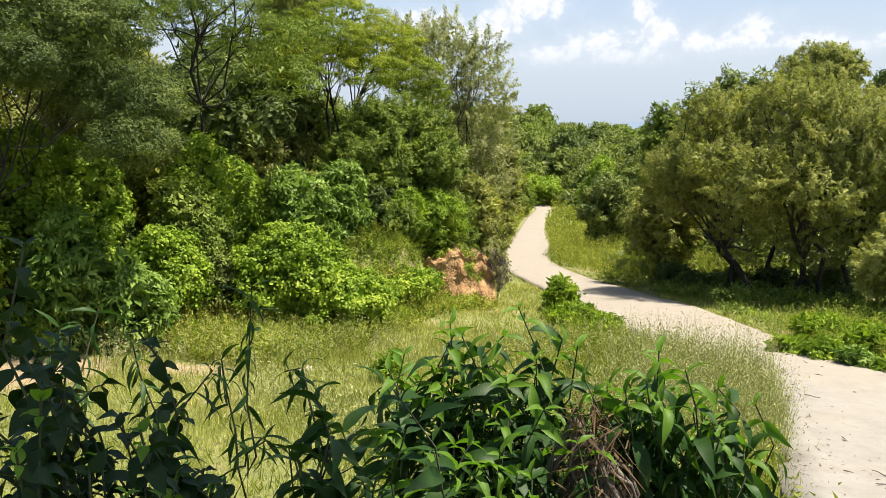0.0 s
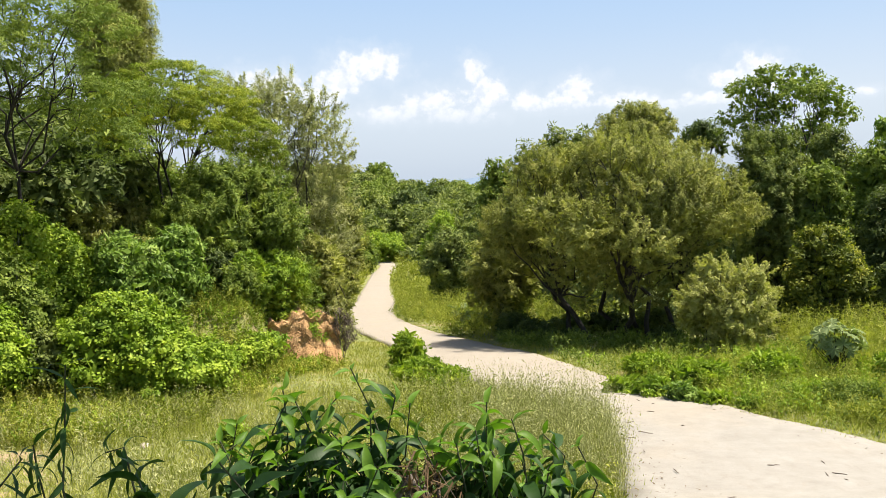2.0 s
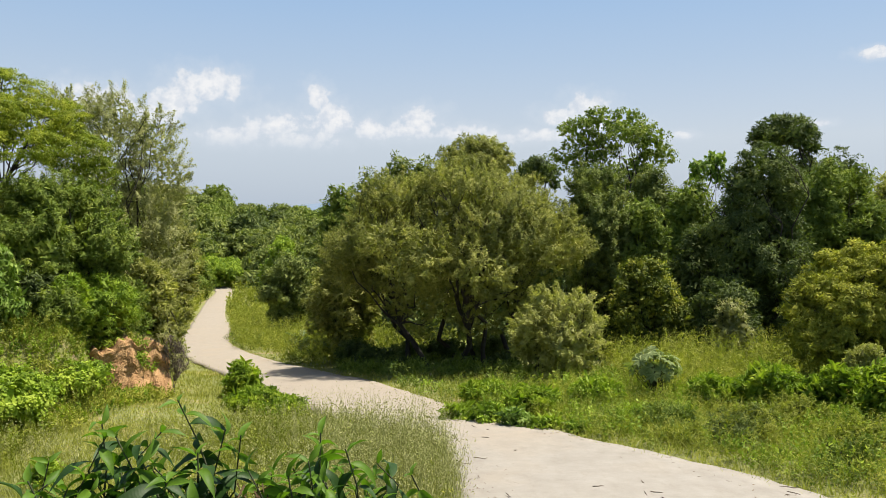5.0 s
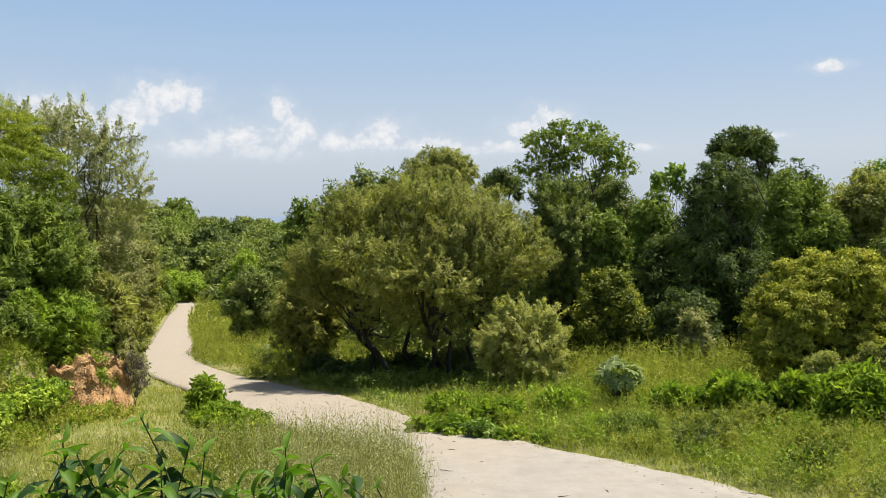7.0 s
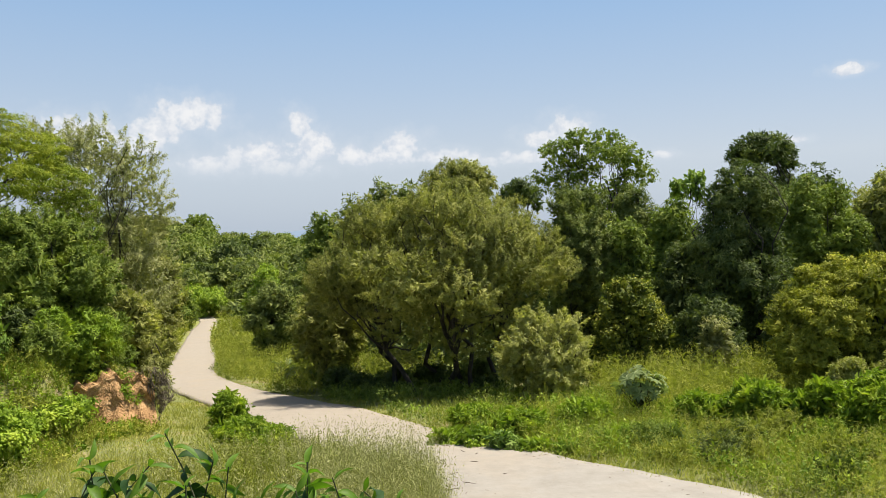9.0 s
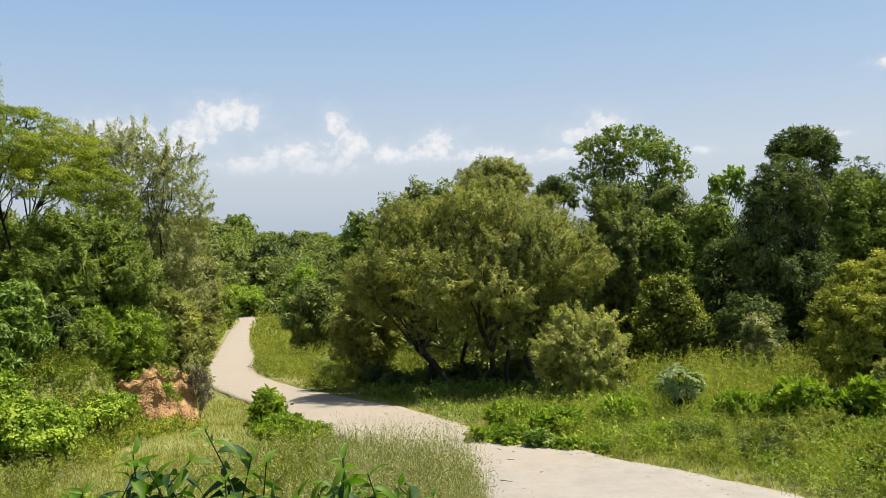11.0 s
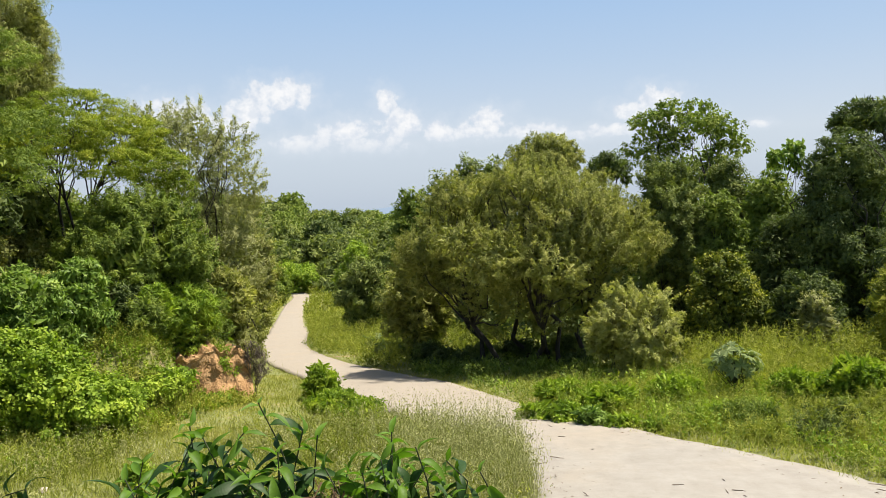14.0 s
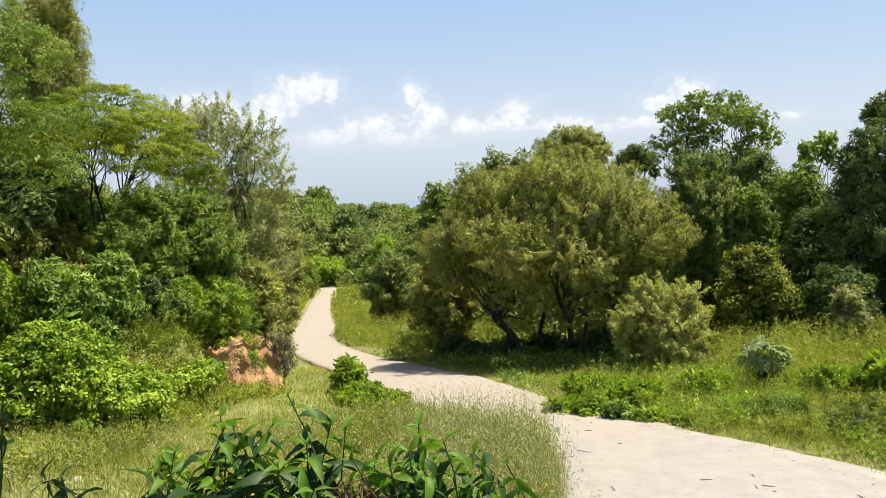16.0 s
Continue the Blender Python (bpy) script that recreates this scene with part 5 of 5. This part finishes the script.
def shrub(name, label, seed, x, y, stems, wide, high, leaves_old, leaves_new, nodes, step, open_angle, whorl=2, sag=0.0, lean=(0.0, 0.0), clump=0.07, drop=0.3, wild=0.34, twigs=2, hang=0.45):
    """A leafy shrub: crooked rising stems that fork, with leaves in pairs or whorls that bend to the ground, younger at the tips."""
    rng = np.random.default_rng(seed)
    z = float(ground(np.array([x]), np.array([y]))[0])
    root = thing(name, x, y, z, label, "shrub")

    def dress(line, count, first):
        ln = np.linalg.norm(np.diff(line, axis=0), axis=1).sum()
        m = len(line) - 1
        for q in range(count):
            u = 1 - (q + 0.4 * rng.uniform()) * step / ln
            if u < first:
                break
            i = min(int(u * m), m - 1)
            p = line[i] + (line[i + 1] - line[i]) * (u * m - i)
            d = Vector(line[i + 1] - line[i]).normalized()
            pool = leaves_new if q < 2 else leaves_old
            for s in range(whorl):
                if q > 1 and rng.uniform() < 0.14:
                    continue
                az = 6.2832 * s / whorl + (q % 2) * 3.1416 / whorl + rng.uniform(-0.7, 0.7)
                tilt = radians((40 if q == 0 else open_angle * min(1.0, 0.62 + 0.10 * q)) + rng.uniform(-24, 24))
                side = d.orthogonal()
                side.rotate(Matrix.Rotation(az, 3, d))
                axis = d * math.cos(tilt) + side * math.sin(tilt)
                if q > 0:
                    axis.z -= hang * rng.uniform(0.1, 1.3)
                axis.normalize()
                zed = Vector((0, 0, 1)) * 0.8 + d * 0.6 + Vector(rng.normal(0, 0.35, 3))
                zed = (zed - axis * zed.dot(axis)).normalized()
                turned = Matrix((axis.cross(zed), axis, zed)).transposed().to_4x4()
                ob = part("leaf", pool[rng.integers(len(pool))], root)
                sc = rng.uniform(0.6, 1.2) * (1.0 if q > 0 else 0.8)
                ob.matrix_basis = Matrix.Translation(p) @ turned @ Matrix.Rotation(rng.normal(0, 0.45), 4, "Y") @ Matrix.Scale(sc, 4)

    for k in range(stems):
        a, r = 2.4 * k + rng.uniform(-0.3, 0.3), wide * math.sqrt((k + 0.5) / stems)
        top = np.array([math.cos(a) * r + lean[0], math.sin(a) * r * 0.7 + lean[1], high - drop * rng.uniform(0.1, 1.0) - 0.3 * drop * (r / max(wide, 0.01)) ** 2])
        foot = np.array([math.cos(a) * r * clump / max(wide, 0.01) * 2, math.sin(a) * clump, -0.05])
        if k == 0:
            top[2] = high
        line = bend(rng, foot, top, 14, wild)
        line[:, 2] -= sag * np.linspace(0, 1, 14) ** 3
        v, f = tube(line, np.linspace(0.006, 0.002, 14), 6)
        part("stem", mesh_of(name + "_stem", v, f, STEM), root)
        dress(line, nodes, 0.1)
        for _ in range(twigs if k % 2 else 0):
            i = int(rng.integers(7, 12))
            way3 = unit(np.array([math.cos(a), math.sin(a), 0.0]) * 0.6 + rng.normal(0, 0.6, 3) + np.array([0, 0, 0.75]))
            fork = bend(rng, line[i], line[i] + way3 * rng.uniform(0.10, 0.24), 6, 0.3)
            fork[:, 2] = np.minimum(fork[:, 2], high)
            v, f = tube(fork, np.linspace(0.003, 0.0015, 6), 5)
            part("stem", mesh_of(name + "_stem", v, f, STEM), root)
            dress(fork, 5, 0.15)
    return root


shrub("malabar_nut_shrub", "glossy dark green shrub with long pointed leaves", 501, -0.39, 2.23, 15, 0.22, 1.58, LANCE, LANCE_YOUNG, 15, 0.040, 85, drop=0.22)
shrub("malabar_nut_shrub", "glossy dark green shrub with long pointed leaves", 502, -0.57, 2.23, 15, 0.21, 1.50, LANCE, LANCE_YOUNG, 15, 0.040, 88, drop=0.16)
shrub("malabar_nut_shrub", "leafy green shrub with drooping pointed leaves", 503, 0.00, 2.11, 13, 0.16, 1.50, LANCE, LANCE_YOUNG, 15, 0.040, 95, drop=0.15, hang=0.8)
shrub("malabar_nut_shrub", "leafy green shrub with drooping pointed leaves", 504, 0.15, 2.15, 12, 0.16, 1.43, LANCE, LANCE_YOUNG, 15, 0.040, 100, drop=0.13, hang=0.8)
shrub("malabar_nut_shrub", "young shrub with a whorl of pointed leaves", 505, -0.69, 1.51, 4, 0.10, 1.41, LANCE, LANCE, 6, 0.055, 75, whorl=3, drop=0.16, twigs=0)
shrub("malabar_nut_shrub", "young shrub with a whorl of pointed leaves", 506, -0.53, 1.52, 5, 0.12, 1.43, LANCE, LANCE, 6, 0.065, 70, drop=0.2, twigs=0)
shrub("malabar_nut_shrub", "leafy shrub with broad pointed leaves", 511, -0.27, 1.89, 9, 0.16, 1.33, LANCE, LANCE_YOUNG, 13, 0.038, 88, drop=0.15)
shrub("malabar_nut_shrub", "leafy shrub with broad pointed leaves", 514, -0.42, 1.71, 9, 0.18, 1.27, LANCE, LANCE_YOUNG, 13, 0.038, 88, drop=0.12)
shrub("oval_leaved_shrub", "shrub with oval leaves close to the path, darkened for shade", 507, -1.02, 1.11, 12, 0.20, 1.75, OVAL, OVAL, 24, 0.030, 100, drop=0.4)
shrub("oval_leaved_shrub", "shrub with oval leaves close to the path, darkened for shade", 508, -0.96, 1.31, 11, 0.17, 1.58, OVAL, OVAL, 24, 0.030, 100, drop=0.3)
shrub("oval_leaved_shrub", "shrub with oval leaves close to the path, darkened for shade", 509, -0.96, 1.12, 12, 0.20, 1.56, OVAL, OVAL, 24, 0.030, 100, drop=0.25)
shrub("oval_leaved_shrub", "low shrub with oval leaves, shade put into their colour", 516, -0.89, 0.98, 13, 0.19, 1.52, OVAL, OVAL_YOUNG, 24, 0.028, 100, drop=0.3)
shrub("oval_leaved_shrub", "low shrub with oval leaves, shade put into their colour", 517, -0.82, 1.10, 12, 0.17, 1.44, OVAL, OVAL_YOUNG, 24, 0.028, 100, drop=0.3)
shrub("oval_leaved_shrub", "low shrub with oval leaves, shade put into their colour", 518, -0.70, 1.16, 10, 0.15, 1.33, OVAL, OVAL, 20, 0.030, 100, drop=0.2)
shrub("oleander_shrub", "thin arching shrub with narrow hanging leaves", 510, -1.10, 1.70, 4, 0.14, 1.88, NARROW, NARROW, 12, 0.030, 90, sag=0.22, drop=0.24, lean=(0.16, 0.0), twigs=3, hang=1.3)
shrub("oleander_shrub", "thin arching shrub with narrow hanging leaves", 513, -1.34, 1.68, 4, 0.16, 1.80, NARROW, NARROW, 12, 0.030, 90, sag=0.2, drop=0.24, twigs=3, hang=1.3)
tree("dead_shrub", "withered brown shrub hung with dead leaves", "shrub", 512, -0.13, 1.98, 1.40, 0.20, BROWN, bark=TWIG, low=0.62, count=4, stems=7, thick=0.003, length=0.075, leaf_width=0.0045, puff=0.05, cover=0.42, crowd=1.8, flat=1.6, lift=-0.5, droop=1.0, sub=9, fill=0.12)
# an unseen tree, added beside the standpoint to throw shade on the nearest shrubs
tree("shade_tree", "unseen tree added beside the standpoint to shade the near shrubs", "tree", 515, 1.6, -1.5, 7.0, 3.6, GREEN, low=0.6, stems=2, thick=0.09, length=0.12, leaf_width=0.06, puff=0.25, cover=0.9,
     lobes=[(-0.34, 1.78, 0.79, 0.25, 0.065), (0.22, 1.33, 0.81, 0.36, 0.07), (0.88, 1.0, 0.84, 0.58, 0.10), (1.61, 0.78, 0.86, 0.70, 0.114)])

# ---- stones, sticks and litter ----


def stone(seed, x, y, size, mat):
    rng = np.random.default_rng(seed)
    bm = bmesh.new()
    bmesh.ops.create_icosphere(bm, subdivisions=2, radius=1)
    for v in bm.verts:
        v.co *= 1 + 0.25 * noise.noise(v.co * 1.7 + Vector((seed, 0, 0)))
        v.co = Vector((v.co.x * size, v.co.y * size * rng.uniform(0.68, 0.74), v.co.z * size * 0.5))
    me = bpy.data.meshes.new("stone")
    bm.to_mesh(me)
    bm.free()
    me.materials.append(mat)
    ob = new("stone", me)
    ob.location = (x, y, float(ground(np.array([x]), np.array([y]))[0]) + size * 0.22)
    ob.rotation_euler = (0, 0, rng.uniform(0, 6))
    return tagged(ob, "pale weathered stone in the grass beside the track", "stone", "stones beside the track")


for k, (x, y, s) in enumerate(((1.17, 8.49, 0.10), (0.78, 7.27, 0.14), (1.49, 9.58, 0.06), (1.48, 10.40, 0.09), (1.27, 9.91, 0.12), (-2.02, 10.07, 0.06), (-4.91, 11.18, 0.09))):
    stone(300 + k, x, y, s, ROCK)


def top_of_track(x, y):
    return float(track_near([x], [y])[2][0]) + 0.042


rng = np.random.default_rng(400)
for k in range(46):
    i = int(rng.integers(28, 75))
    off = rng.uniform(-0.46, 0.46) * LINE[i, 2] if k % 3 else -rng.uniform(0.25, 0.46) * LINE[i, 2]
    x, y = LINE[i, 0] + nrm[i, 0] * off, LINE[i, 1] + nrm[i, 1] * off
    a, ln = rng.uniform(0, 6.28), rng.uniform(0.05, 0.22)
    way2 = np.array([math.cos(a), math.sin(a), 0]) * ln
    v, f = tube(bend(rng, -way2 / 2, way2 / 2, 5, 0.25) * np.array([1, 1, 0.1]), (0.004, 0.007, 0.006, 0.005, 0.003), 5)
    ob = new("dry_stick", mesh_of("dry_stick", v, f, TWIG))
    ob.location = (x, y, top_of_track(x, y) + 0.003)
    tagged(ob, "short dry stick lying on the concrete", "stick", "litter on the track")


# a low heap of cut, withered brush in the verge
tree("brush_heap", "low heap of withered brown brush among the weeds", "heap", 521, 8.01, 11.20, 0.34, 1.14, HAY, bark=TWIG, dome=True, low=0.0, count=8, stems=4, thick=0.012, length=0.07, leaf_width=0.02, puff=0.09, cover=0.7, lift=0.0, sub=8)


# dead leaves and bits of straw blown along the slab's edges
rng = np.random.default_rng(420)
k = rng.integers(24, 112, 900)
sgn = rng.choice([-1.0, -1.0, 1.0], len(k))
off = sgn * LINE[k, 2] / 2 * (1 - np.abs(rng.normal(0, 0.22, len(k)))).clip(-0.9, 0.97)
x, y = LINE[k, 0] + nrm[k, 0] * off, LINE[k, 1] + nrm[k, 1] * off
base = np.stack([x, y, LINE_Z[k] + 0.03 * (1 - (2 * off / LINE[k, 2]) ** 2) + 0.016], 1)
v, f = leaf_blades(rng, base, rng.normal(0, 1, (len(k), 3)) * np.array([1, 1, 0.06]), rng.normal(0, 0.25, (len(k), 3)) + np.array([0, 0, 1.0]), rng.uniform(0.02, 0.09, len(k)), rng.uniform(0.004, 0.02, len(k)), "rhomb")
tagged(new("leaf_litter", mesh_of("leaf_litter", v, f, BROWN, False)), "dead leaves and straw scattered on the concrete", "litter", kind="stuff")
